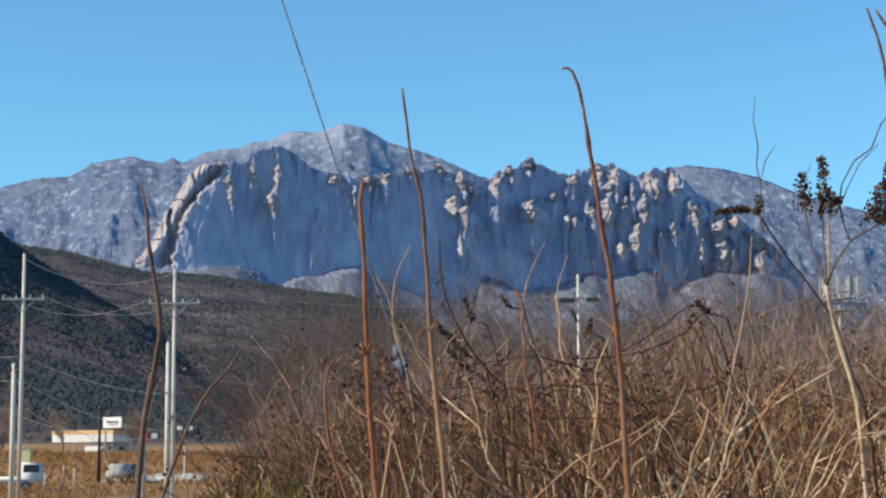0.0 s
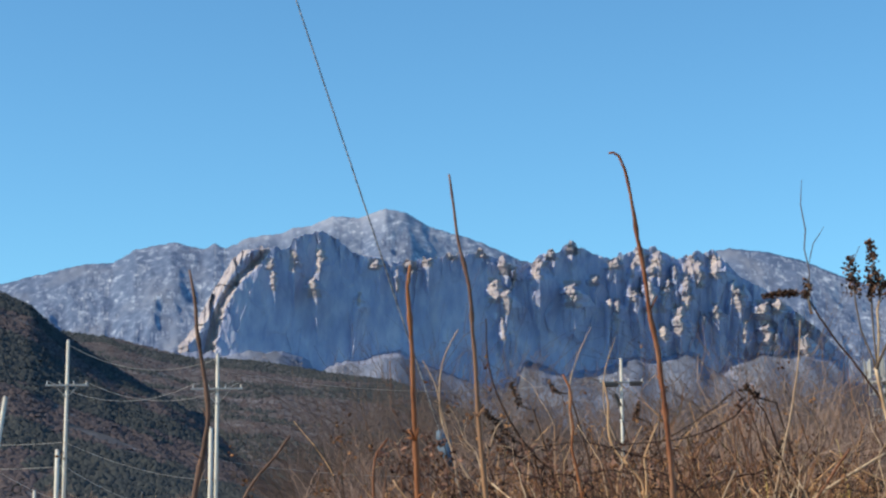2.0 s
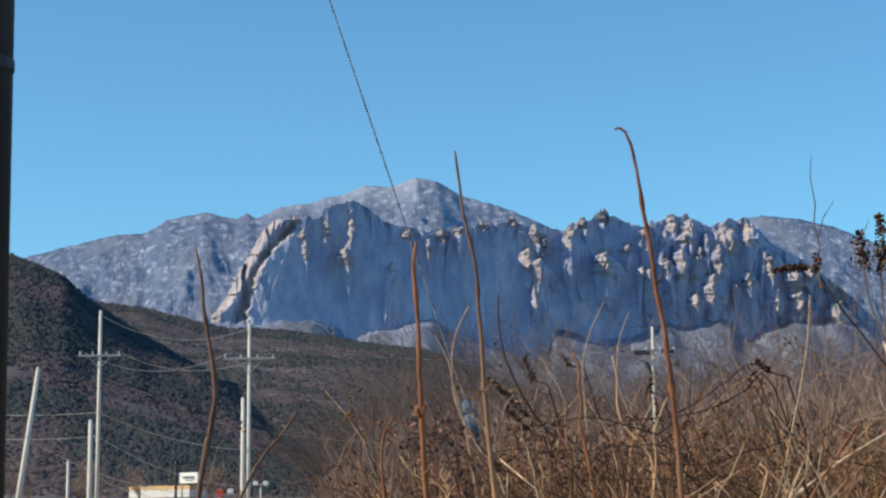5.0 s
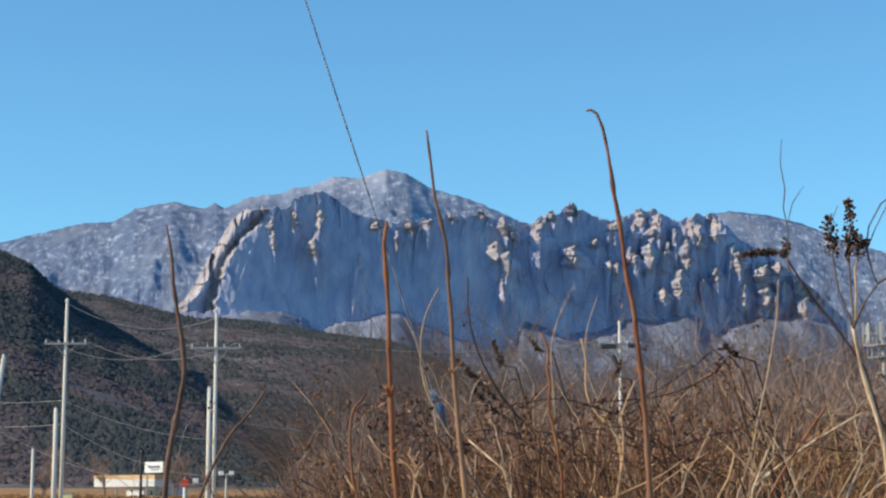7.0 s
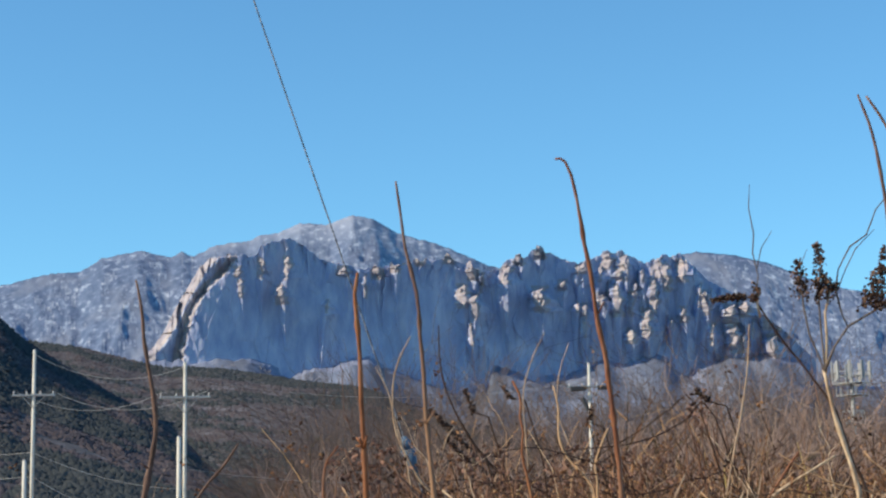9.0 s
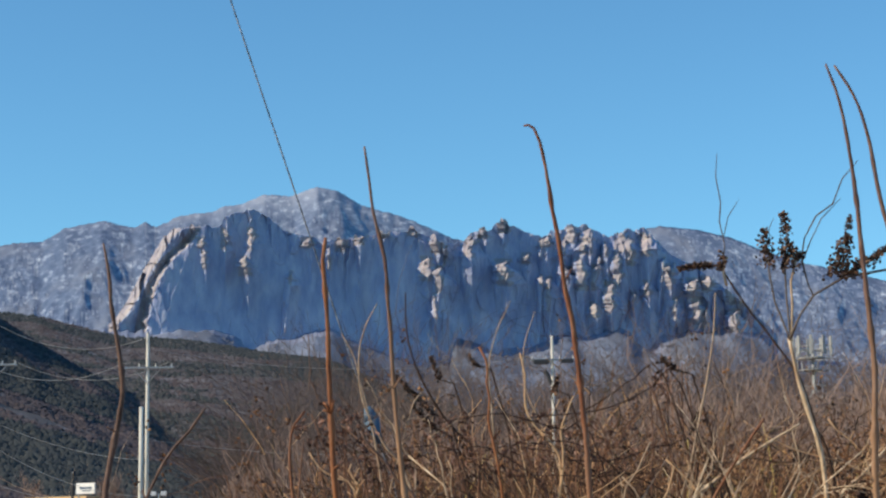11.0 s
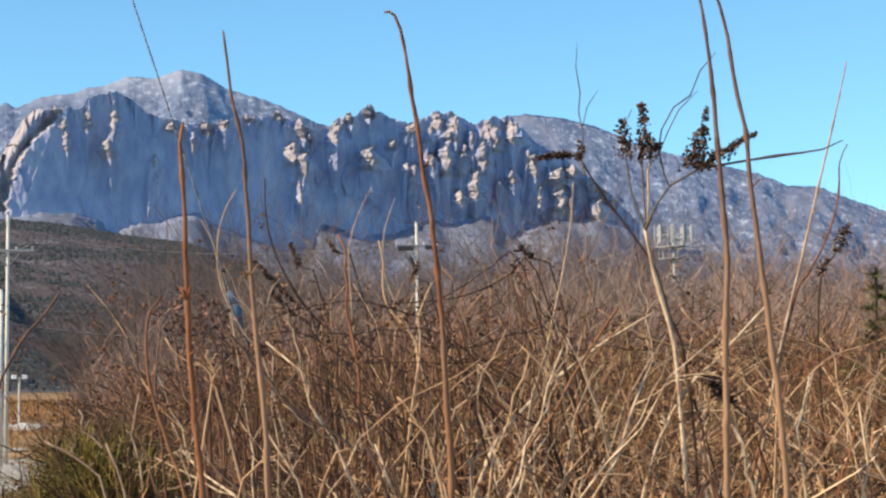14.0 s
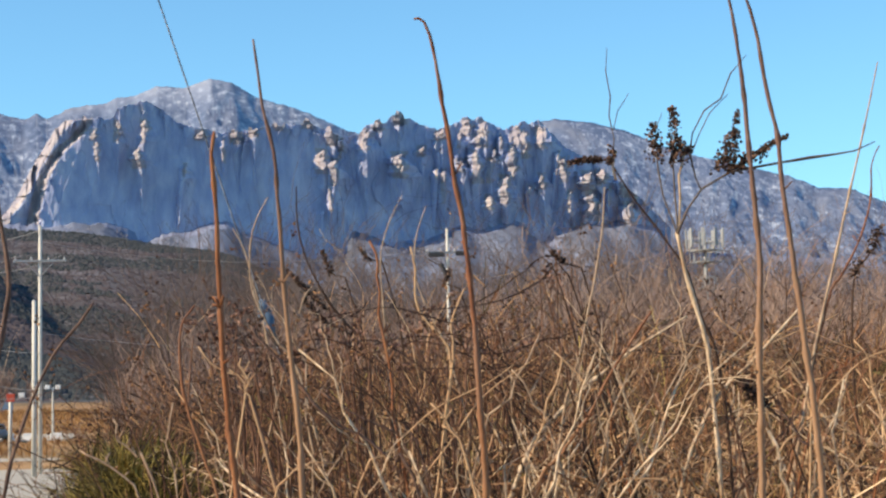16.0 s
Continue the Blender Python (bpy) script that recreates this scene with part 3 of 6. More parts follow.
        front = np.where(off > -1.1 * w, r + off * 3450, r - 3795 * w + (off + 1.1 * w) * 12000)       # a sunny side, and a steep step below it
        behind = r * np.clip(1 - off / (0.7 * r / 3450 + 1.3 * w), 0, 1) ** 1.3
        # bare: the sunny side, which takes the sun-tinted rock
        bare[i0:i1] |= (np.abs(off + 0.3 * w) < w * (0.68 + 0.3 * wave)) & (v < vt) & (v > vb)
        layer[i0:i1] = np.maximum(layer[i0:i1], np.where(off < 0, front, behind))
    ends = np.interp(vs, FLANK_V, FLANK_U)
    ribs = np.interp(vs, [p[0] for p in LEFT_RIB], [p[1] for p in LEFT_RIB])
    out = flutes * (1 - 0.8 * np.clip(layer / 5, 0, 1)) + layer
    rugged = 0.10 + 0.40 * crown_zone + 0.06 * right + 0.26 * np.clip(layer / 6, 0, 1)
    rugged += 0.34 * np.exp(-((X / 3000 - ends - 0.003) / 0.009) ** 2) + 0.26 * np.exp(-((X / 3000 - ribs) / 0.006) ** 2)
    for sx, sz, seed, amount, step in ((34, 90, 3, 0.45, 2.4), (15, 40, 4, 0.62, 1.6), (6.5, 13, 5, 0.75, 0.8)):
        tilt, climb, back, dx, dz = crags(WX, WZ, sx, sz, seed)
        out += rugged * (np.clip(amount * tilt - 0.15, -0.9, 1.0) * dx + 0.22 * amount * climb * dz + step * back)
    # the two sunlit ribs at the left end take the sun-tinted rock too
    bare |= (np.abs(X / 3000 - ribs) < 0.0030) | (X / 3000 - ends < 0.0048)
    V, F, M = [], [], []
    for i in range(nu):
        u = us[i]
        base = wall_base(u)
        for j in range(nh):
            if j < rows:
                h, v = hs[j], vs[i, j]
                o = out[i, j]
                ragged = noise.fractal(Vector((v * 260, 1, 1)), 0.8, 2.0, 3)
                flank = float(np.interp(v, FLANK_V, FLANK_U))   # the left end turns into the sun
                edge = (u - flank + 0.0016 * ragged) / (0.0052 + 0.0026 * ragged)
                if u < -0.085 and edge < 1:
                    o -= 30 * (1 - max(0.0, edge)) ** 1.3
                rib = float(np.interp(v, [p[0] for p in LEFT_RIB], [p[1] for p in LEFT_RIB])) + 0.0014 * noise.fractal(Vector((v * 330, 7, 1)), 0.8, 2.0, 3)
                second = (u - rib) / (0.0034 + 0.0012 * ragged)
                hollow = 0.75 * 3000 * min(max(0.0, u - flank - 0.0060), max(0.0, rib - flank - 0.0060))   # the shaded hollow between the two ribs
                fade = min(1.0, max(0.0, (0.166 - v) / 0.008)) * min(1.0, max(0.0, (-0.03 - u) / 0.05))
                o -= (0.7 * hollow + 13) * (1 - smooth01(second)) * fade
                depth = base - o - 10 * (1 - h) ** 5
            else:
                k = j - rows + 1
                depth, v = base - o + 14 * k, tops[i] - 0.0012 * k * k
            V.append((u * depth, depth, EYE + v * depth))
    for i in range(nu - 1):
        for j in range(nh - 1):
            a = i * nh + j
            F.append((a, a + nh, a + nh + 1, a + 1))
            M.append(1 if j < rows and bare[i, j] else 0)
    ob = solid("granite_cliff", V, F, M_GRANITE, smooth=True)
    ob.data.materials.append(M_SUNGRANITE)         # lighter, warmer copy that puts sunlight on the buttresses into the colour
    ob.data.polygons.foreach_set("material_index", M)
    return tagged(ob, "jagged grey granite cliff with pale buttresses above a shaded face", "mountain", kind="structure")


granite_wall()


def foot_v(u):
    """The height at which scree meets wall, rounded off."""
    return sum(line_at(FOOT, max(u + k * 0.0014, -0.1389)) for k in (-2, -1, 0, 1, 2)) / 5


def scree_depth(u, w):
    """Steep below the wall, then flat into the valley."""
    return wall_base(max(-0.14, min(u, 0.21))) + 10 - 190 * min(1.0, w / 0.3) - 1470 * max(0.0, (w - 0.3) / 0.7)


def cliff_foot():
    """The wooded scree below the wall, running down to the valley."""
    nu, nw = 760, 84
    V, F = [], []
    for i in range(nu):
        u = -0.30 + 0.80 * i / (nu - 1)
        if u <= 0.21:
            top, edge = foot_v(u), 0.0026 * noise.fractal(Vector((u * 150, 2.2, 0.5)), 0.7, 2.1, 6)
        else:
            top, edge = 0.094 - 0.06 * (u - 0.21), 0.0
        for j in range(nw):
            w = (j / (nw - 1)) ** 1.6
            depth = scree_depth(u, w)
            v = top * (1 - w) ** 0.75 + 0.010 * w + edge * math.exp(-30 * w)
            z, x = v * depth, u * depth
            g = noise.ridged_multi_fractal(Vector(((x + 0.8 * z) / 130, (z - 0.3 * x) / 210, 7.7)), 0.9, 2.1, 4, 1.0, 2.0)
            rough = noise.fractal(Vector(((x + 0.7 * z) / 34, z / 46, 1.7)), 0.7, 2.0, 4)
            z += ((g - 1.0) * 9 + rough * 2.2) * min(1, w * 12) * (1 - w)
            for u0, v0, u1, v1, half, deep in GULLIES:
                t = (v0 - v) / (v0 - v1)
                if -0.1 < t < 1.2:
                    d = (u - u0 - (u1 - u0) * t + 0.0016 * noise.noise(Vector((v * 300, u0 * 50, 2)))) * depth / half
                    z -= deep * math.exp(-d * d) * smooth01((t + 0.1) / 0.3) * smooth01((1.2 - t) / 0.4)
            V.append((u * depth, depth, EYE + z))
    for i in range(nu - 1):
        for j in range(nw - 1):
            a = i * nw + j
            F.append((a, a + 1, a + nw + 1, a + nw))
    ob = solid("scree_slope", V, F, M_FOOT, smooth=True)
    ob.data.materials.append(M_SCREELIFT)         # uneven belt along the top, lightened against the wall's shade; woods strewn further down
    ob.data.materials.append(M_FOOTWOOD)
    for poly in ob.data.polygons:
        c = poly.center
        w = (poly.vertices[0] % nw / (nw - 1)) ** 1.6
        if noise.fractal(Vector((c.x / 60, c.z / 26, 5.5)), 0.7, 2.1, 6) > 14 * w - 0.66:
            poly.material_index = 1
        elif noise.fractal(Vector((c.x / 80, c.z / 40, 2.5)), 0.6, 2.1, 6) > 0.30:
            poly.material_index = 2
    return tagged(ob, "pale wooded scree slope under the granite cliff", "slope", kind="structure")


cliff_foot()

# ---------------------------------------------------------------- near hills with woods

PINE_RIDGE = [(-0.60, 0.19), (-0.2936, 0.1663), (-0.2334, 0.1440), (-0.2182, 0.1370), (-0.2030, 0.1240), (-0.1728, 0.1045), (-0.1429, 0.0870), (-0.1130, 0.0680),
              (-0.0893, 0.0545), (-0.0656, 0.039), (-0.0421, 0.025), (0.0, 0.012)]
BROWN_RIDGE = [(-0.60, 0.15), (-0.233, 0.1320), (-0.2030, 0.1235), (-0.1732, 0.1195), (-0.1553, 0.1150), (-0.1404, 0.1107), (-0.1285, 0.1080), (-0.1137, 0.1080),
               (-0.0989, 0.1070), (-0.0840, 0.1048), (-0.0662, 0.1015), (-0.0485, 0.0988), (-0.0307, 0.0970), (-0.0189, 0.0940), (-0.0041, 0.0866),
               (0.0048, 0.0822), (0.0195, 0.0783), (0.0401, 0.0710), (0.0636, 0.0650), (0.10, 0.060), (0.16, 0.062), (0.25, 0.066), (0.36, 0.06), (0.5, 0.055)]


def hill_point(ridge, far, near, u, w):
    """A point of a hill: w = 0 on its ridge, 1 at its foot, below 0 behind it."""
    depth = far - (far - near) * w
    top = line_at(ridge, u)
    if w < 0:
        z = top * far + w * 260
    else:
        z = (top - 0.012) * (1 - w) ** 0.9 * (0.25 * depth + 0.75 * far) + 0.012 * depth
        z += noise.ridged_multi_fractal(Vector((u * 17 - 1.2 * w, w * 1.3, far * 0.001)), 0.9, 2.0, 4, 1.0, 2.0) * 5 * min(1, w * 4) * (1 - w) - 2.5 * min(1, w * 4) * (1 - w)
    return Vector((u * depth, depth, EYE + z))


def hill(name, ridge, far, near, u0, u1, label):
    nu, nw = 240, 44
    V, F = [], []
    for i in range(nu):
        u = u0 + (u1 - u0) * i / (nu - 1)
        for j in range(nw):
            V.append(hill_point(ridge, far, near, u, -0.15 + 1.15 * j / (nw - 1)))
    for i in range(nu - 1):
        for j in range(nw - 1):
            a = i * nw + j
            F.append((a, a + 1, a + nw + 1, a + nw))
    return tagged(solid(name, V, F, M_HILLSOIL, smooth=True), label, "hill", kind="structure")


hill("brown_hill", BROWN_RIDGE, 2100, 900, -0.5, 0.48, "brown hillside of bare winter woods")
hill("pine_hill", PINE_RIDGE, 1450, 650, -0.55, 0.0, "dark hillside under pine forest")


def crown(V, F, at, wide, tall, rng):
    """One small tree seen from far off: an uneven pointed tuft."""
    start, sides = len(V), 5
    turn = rng.random() * 6.28
    for k in range(sides):
        a = turn + 2 * math.pi * k / sides
        q = wide * rng.uniform(0.6, 1.3)
        V.append((at[0] + q * math.cos(a), at[1] + q * math.sin(a), at[2] + tall * rng.uniform(-0.1, 0.35)))
    V.append((at[0] + rng.uniform(-.6, .6) * wide, at[1] + rng.uniform(-.6, .6) * wide, at[2] + tall * rng.uniform(0.8, 1.2)))
    for k in range(sides):
        F.append((start + k, start + (k + 1) % sides, start + sides))


def woods(name, ridge, far, near, u0, u1, count, mats, label, seed, pine, ridge_pine=0.0):
    """Crowns scattered over a hill, in patches of pine and of bare wood; one object for each sort."""
    rng = random.Random(seed)
    for which, mat in enumerate(mats):
        V, F = [], []
        for _ in range(count):
            u, w = rng.uniform(u0, u1), rng.random() ** 1.15 - 0.03
            p = hill_point(ridge, far, near, u, max(w, 0.0) if w > 0 else w)
            patch = noise.fractal(Vector((p.x / 150, p.y / 150, seed)), 0.8, 2.0, 4) * 1.3 + pine + ridge_pine * max(0.0, 1 - w / 0.16) * smooth01((u + 0.12) / 0.03)
            if (patch > 0) != (which == 0):
                continue
            if noise.fractal(Vector((p.x / 60, p.y / 60, seed + 9.5)), 0.8, 2.0, 3) > 0.72:
                continue                         # a clearing
            s = min(2.0, rng.lognormvariate(-0.14, 0.48))
            crown(V, F, (p.x, p.y, p.z - 0.5), 1.25 * s, (1.35 if which == 0 else 0.95) * s, rng)
        tagged(solid(name[which], V, F, mat, smooth=True), label[which], "woods", kind="stuff")


def scree_scrub():
    """Leafless trees on the scree, thicker towards the foot of the cliff."""
    rng = random.Random(31)
    V, F = [], []
    for _ in range(13000):
        u, w = rng.uniform(-0.15, 0.40), 0.06 + 0.32 * rng.random() ** 1.2
        top = foot_v(u) if u <= 0.21 else 0.094 - 0.06 * (u - 0.21)
        depth = scree_depth(u, w)
        x = u * depth
        if noise.fractal(Vector((x / 70, depth / 240, 4.4)), 0.8, 2.0, 3) < -0.12:
            continue
        s = rng.uniform(0.5, 1.3)
        crown(V, F, (x, depth, EYE + (top * (1 - w) ** 0.75 + 0.010 * w) * depth - 1.2), 1.6 * s, 2.6 * s, rng)
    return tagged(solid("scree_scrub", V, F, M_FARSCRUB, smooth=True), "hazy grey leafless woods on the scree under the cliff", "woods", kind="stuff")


scree_scrub()
woods(("pine_forest", "bare_wood"), PINE_RIDGE, 1450, 650, -0.31, -0.03, 125000, (M_PINE, M_BAREWOOD),
      ("dense dark green pine forest on the hillside", "bare brown trees between the pines"), 5, 0.06)
woods(("far_pine_wood", "far_bare_wood"), BROWN_RIDGE, 2100, 900, -0.25, 0.10, 105000, (M_PINE, M_BAREWOOD),
      ("patches of dark pines on the brown hillside", "bare grey-brown winter woods on the hillside"), 8, -0.05, 1.2)

# ---------------------------------------------------------------- poles and lines


def utility_pole(u, d, top, r, label, arm=0.0, arm_at=0.0, group="utility poles", lean=0.0, mat=None):
    """A tapered concrete pole with steps, a cross-arm and insulators."""
    x, y = u * d, d
    z0 = ground_z(x, y) - 0.05
    ob = thing("utility_pole", (x, y, z0), label, "utility pole", group)
    h = top - z0
    part("shaft", rod((0, 0, 0), (lean, 0, h), r * 1.35, r, 16), mat or M_CONCRETE, ob, smooth=True)
    part("cap", rod((lean, 0, h - 0.03), (lean, 0, h + 0.05), r * 1.05, r * 0.6, 12), M_STEEL, ob)
    if arm:
        az = arm_at - z0
        part("cross_arm", box(arm, 0.09, 0.09, (lean, -r - 0.03, az), 0.01), M_STEEL, ob, "galvanised cross-arm")
        part("arm_brace", rod((lean - arm * 0.28, -r - 0.03, az), (lean, -r, az - arm * 0.3), 0.018, sides=6), M_STEEL, ob)
        part("arm_brace", rod((lean + arm * 0.28, -r - 0.03, az), (lean, -r, az - arm * 0.3), 0.018, sides=6), M_STEEL, ob)
        for f in (-0.46, -0.16, 0.16, 0.46):
            part("insulator", rod((lean + arm * f, -r - 0.03, az + 0.04), (lean + arm * f, -r - 0.03, az + 0.19), 0.035, 0.02, 8), M_PORCELAIN, ob)
    for k in range(3):
        z = h * (0.35 + 0.16 * k)
        part("band", rod((lean * z / h, 0, z - 0.05), (lean * z / h, 0, z + 0.05), r * 1.32 - r * 0.32 * z / h, sides=16), M_STEEL, ob)
    return ob


utility_pole(-0.1185, 85, 10.9, 0.072, "tall grey concrete utility pole with a cross-arm beside the road", 2.3, 9.35)
utility_pole(-0.1975, 85, 11.55, 0.075, "tall grey concrete utility pole carrying several lines", 1.9, 9.55, lean=0.05)
utility_pole(-0.1215, 80, 7.25, 0.085, "shorter pale concrete pole close beside a taller one")
utility_pole(-0.2012, 78, 6.25, 0.085, "shorter pale concrete pole close beside a taller one")
utility_pole(0.0925, 90, 11.1, 0.066, "grey concrete utility pole with dark switchgear over the brush", 2.1, 10.0)
utility_pole(-0.2439, 70, 7.7, 0.085, "leaning yellowish concrete pole by the field", lean=1.04)

# dark switchgear on the pole over the brush
sw = thing("pole_switch", (0.0925 * 90, 89.8, 9.6), "dark switch boxes hanging from a pole's cross-arm", "switchgear")
part("switch_body", box(0.75, 0.25, 0.22, (-0.55, -0.1, 0.28), 0.04), M_DARKSTEEL, sw)
part("switch_body", box(0.6, 0.22, 0.2, (0.65, -0.1, 0.32), 0.04), M_DARKSTEEL, sw)
part("fuse_tube", rod((-0.35, -0.1, -0.15), (-0.1, -0.1, -0.75), 0.09, sides=8), M_DARKSTEEL, sw)

# the dark pole close to the road, and its guy wire
near_pole = thing("roadside_pole", (-2.635, 10.0, 0), "dark weathered utility pole close to the road", "utility pole")
part("shaft", rod((0, 0, -0.05), (0, 0, 10.5), 0.19, 0.15, 24), M_DARKPOLE, near_pole, smooth=True)
for z in (4.0, 4.75, 6.6):
    part("band", rod((0, 0, z), (0, 0, z + 0.06), 0.182, sides=24), M_DARKSTEEL, near_pole)
part("tag", box(0.03, 0.02, 0.07, (0.135, -0.11, 4.52), 0.004), M_WHITE, near_pole, "small white tag")

guy = thing("guy_wire", (0.62, 10.0, 0.0), "thin steel guy wire with a faded blue sleeve, in brush", "guy wire")
V, F = [], []
a, b = Vector((-0.734 - 0.62, 0, 4.297)), Vector((-0.05 - 0.62, 0, 2.205))
way = (b - a) / (a.z - b.z)
upper = a - way * 4.9
lower = b + way * 2.2
tube(V, F, [upper, a, b, lower], 0.0043, 0.0043, 6)
solid("wire", V, F, M_WIRE, guy, smooth=True)
part("sleeve", rod(b, b + way * 0.07, 0.016, 0.042, 10), M_BLUE, guy, "faded blue plastic sleeve", True)
part("sleeve", rod(b + way * 0.07, b + way * 0.19, 0.042, 0.012, 10), M_BLUE, guy, "faded blue plastic sleeve", True)
part("anchor", rod(lower - way * 0.1, lower + way * 0.05, 0.02, sides=8), M_STEEL, guy)


def overhead_line(a, b, sag, label, r=0.012):
    V, F = [], []
    a, b = Vector(a), Vector(b)
    pts = []
    for k in range(15):
        t = k / 14
        p = a.lerp(b, t)
        p.z -= sag * 4 * t * (1 - t)
        pts.append(p)
    tube(V, F, pts, r, r, 4)
    ob = solid("overhead_line", V, F, M_MAST)
    return tagged(ob, label, "cable", "overhead lines")


x1, x2 = -0.1975 * 85, -0.1185 * 85
for off, z1, z2, sag in ((-0.8, 9.75, 9.6, 0.85), (0.0, 11.4, 10.7, 0.82), (0.8, 9.75, 9.6, 0.85), (0.05, 7.03, 5.3, 0.36), (0.05, 5.97, 3.7, 0.52)):
    overhead_line((x1 + off, 84.9, z1), (x2 + off * 1.2, 84.9, z2), sag, "grey overhead line sagging between concrete poles")
for z1, z2 in ((7.03, 9.4), (5.97, 8.2)):
    overhead_line((x1, 84.9, z1), (-34.0, 96.0, z2), 0.7, "grey overhead line sagging between concrete poles")
for z2, sag in ((10.2, 1.4), (6.2, 1.2)):
    overhead_line((x2, 84.9, z2), (0.0925 * 90, 89.9, z2 + 0.1), sag * 0.6, "grey overhead line sagging between concrete poles", 0.008)

overhead_line((-0.2318 * 85, 84.9, 5.77), (x2, 84.9, 3.4), 0.8, "slack grey line drooping from a leaning pole")
coil = thing("cable_coil", (-0.2215 * 85, 84.9, 4.98), "black coil of spare cable hanging from a line", "cable coil")
V, F = [], []
for wind in range(3):                            # three loose turns
    tube(V, F, [(0.19 * math.cos(a * 0.2617), 0.02 * wind - 0.02, 0.19 * math.sin(a * 0.2617) + 0.01 * wind) for a in range(25)], 0.028, 0.028, 6)
solid("winding", V, F, M_RUBBER, coil, smooth=True)
part("tie", rod((0, 0, 0.17), (0, 0, 0.33), 0.012, sides=6), M_DARKSTEEL, coil)

# telecom mast beyond the right-hand scrub
MX, MY = 0.2302 * 150, 150.0
mast = thing("telecom_mast", (MX, MY, ground_z(MX, MY)), "slim telecom mast with pale panel antennas above the trees", "mast")
mz = 1.5 + 0.104 * 150 - ground_z(MX, MY)
part("shaft", rod((0, 0, -0.1), (0, 0, mz), 0.22, 0.12, 14), M_MAST, mast, smooth=True)
for z, r in ((mz - 1.55, 1.5), (mz - 2.5, 1.25), (mz - 4.6, 0.9)):           # open platforms: a ring, spokes and a rail above
    deck = part("platform", rod((0, 0, z), (0, 0, z + 0.08), r * 0.62, sides=18), M_MAST, mast)
    for k in range(12):
        a, b = 2 * math.pi * k / 12, 2 * math.pi * (k + 1) / 12
        p, q = Vector((r * math.cos(a), r * math.sin(a), z)), Vector((r * math.cos(b), r * math.sin(b), z))
        part("rail", rod(p, q, 0.035, sides=6), M_MAST, deck)
        part("rail", rod(p + Vector((0, 0, 0.9)), q + Vector((0, 0, 0.9)), 0.03, sides=6), M_MAST, deck)
        part("rail_post", rod(p, p + Vector((0, 0, 0.9)), 0.03, sides=6), M_MAST, deck)
for k in range(9):
    a = 2 * math.pi * k / 9 + 0.2
    x, y = 1.5 * math.cos(a), 1.5 * math.sin(a)
    part("antenna_panel", box(0.24, 0.14, 1.5, (x, y, mz - 0.55), 0.03, math.degrees(a) + 90), M_MAST, mast, "pale antenna panel")
    part("antenna_bracket", rod((0, 0, mz - 0.9), (x, y, mz - 0.9), 0.03, sides=6), M_MAST, mast)
part("lightning_rod", rod((0, 0, mz), (0, 0, mz + 0.9), 0.03, 0.015, 6), M_MAST, mast)

# ---------------------------------------------------------------- road, filling station, parked cars
verts, faces = [], []
for k in range(25):
    y = 46 + 3.35 * k
    for s in (-3.4, 2.4):
        verts.append((-0.128 * y + s, y, ground_z(-0.128 * y + s, y) + 0.05))
for k in range(24):
    faces.append((2 * k, 2 * k + 1, 2 * k + 3, 2 * k + 2))
tagged(solid("road", verts, faces, M_ASPHALT), "pale worn concrete lane beside the brush", "road", kind="structure")
verts = []
for k in range(25):                              # a second lane crosses behind the field strip
    x = -23.5 + 0.32 * k
    for y in (151.0, 154.0, 157.0, 160.0):
        verts.append((x, y, ground_z(x, y) + 0.06))
faces = [(4 * k + q, 4 * k + q + 4, 4 * k + q + 5, 4 * k + q + 1) for k in range(24) for q in range(3)]
tagged(solid("road", verts, faces, M_ASPHALT), "pale lane crossing behind the dry field", "road", kind="structure")


def filling_station(x, y):
    z = ground_z(x, y) + 0.25
    ob = thing("filling_station", (x, y, z), "low filling station with an orange and white canopy", "building")
    part("slab", box(14.0, 14.0, 0.5, (1.0, 3.0, -0.22), 0.03), M_CONCRETE, ob)
    part("wall", box(5.4, 5.0, 3.0, (1.6, 6.0, 1.5), 0.05), M_WHITE, ob)
    part("roof", box(5.8, 5.4, 0.3, (1.6, 6.0, 3.14), 0.03), M_CONCRETE, ob)
    part("window", box(2.0, 0.06, 1.1, (0.4, 3.48, 1.7), 0.01), M_GLASS, ob)
    part("door", box(0.95, 0.06, 2.1, (3.0, 3.48, 1.05), 0.01), M_GLASS, ob)
    can = part("canopy", box(11.0, 6.0, 1.15, (0, 0, 3.35), 0.04), M_WHITE, ob, "white canopy edge")
    part("fascia", box(11.06, 6.06, 0.62, (0, 0, 4.24), 0.04), M_ORANGE, can, "orange fascia band")
    for px in (-3.4, 3.4):
        part("column", box(0.35, 0.35, 2.75, (px, 0, 1.37), 0.03), M_WHITE, ob)
    for px in (-3.4, 3.4):
        part("pump", box(0.8, 0.55, 1.5, (px, -0.9, 0.75), 0.06), M_ORANGE, ob, "orange fuel pump")
    part("kiosk", box(3.2, 1.8, 2.3, (1.6, -1.4, 1.15), 0.05), M_WHITE, ob)
    ob.rotation_euler[2] = radians(-24)
    return ob


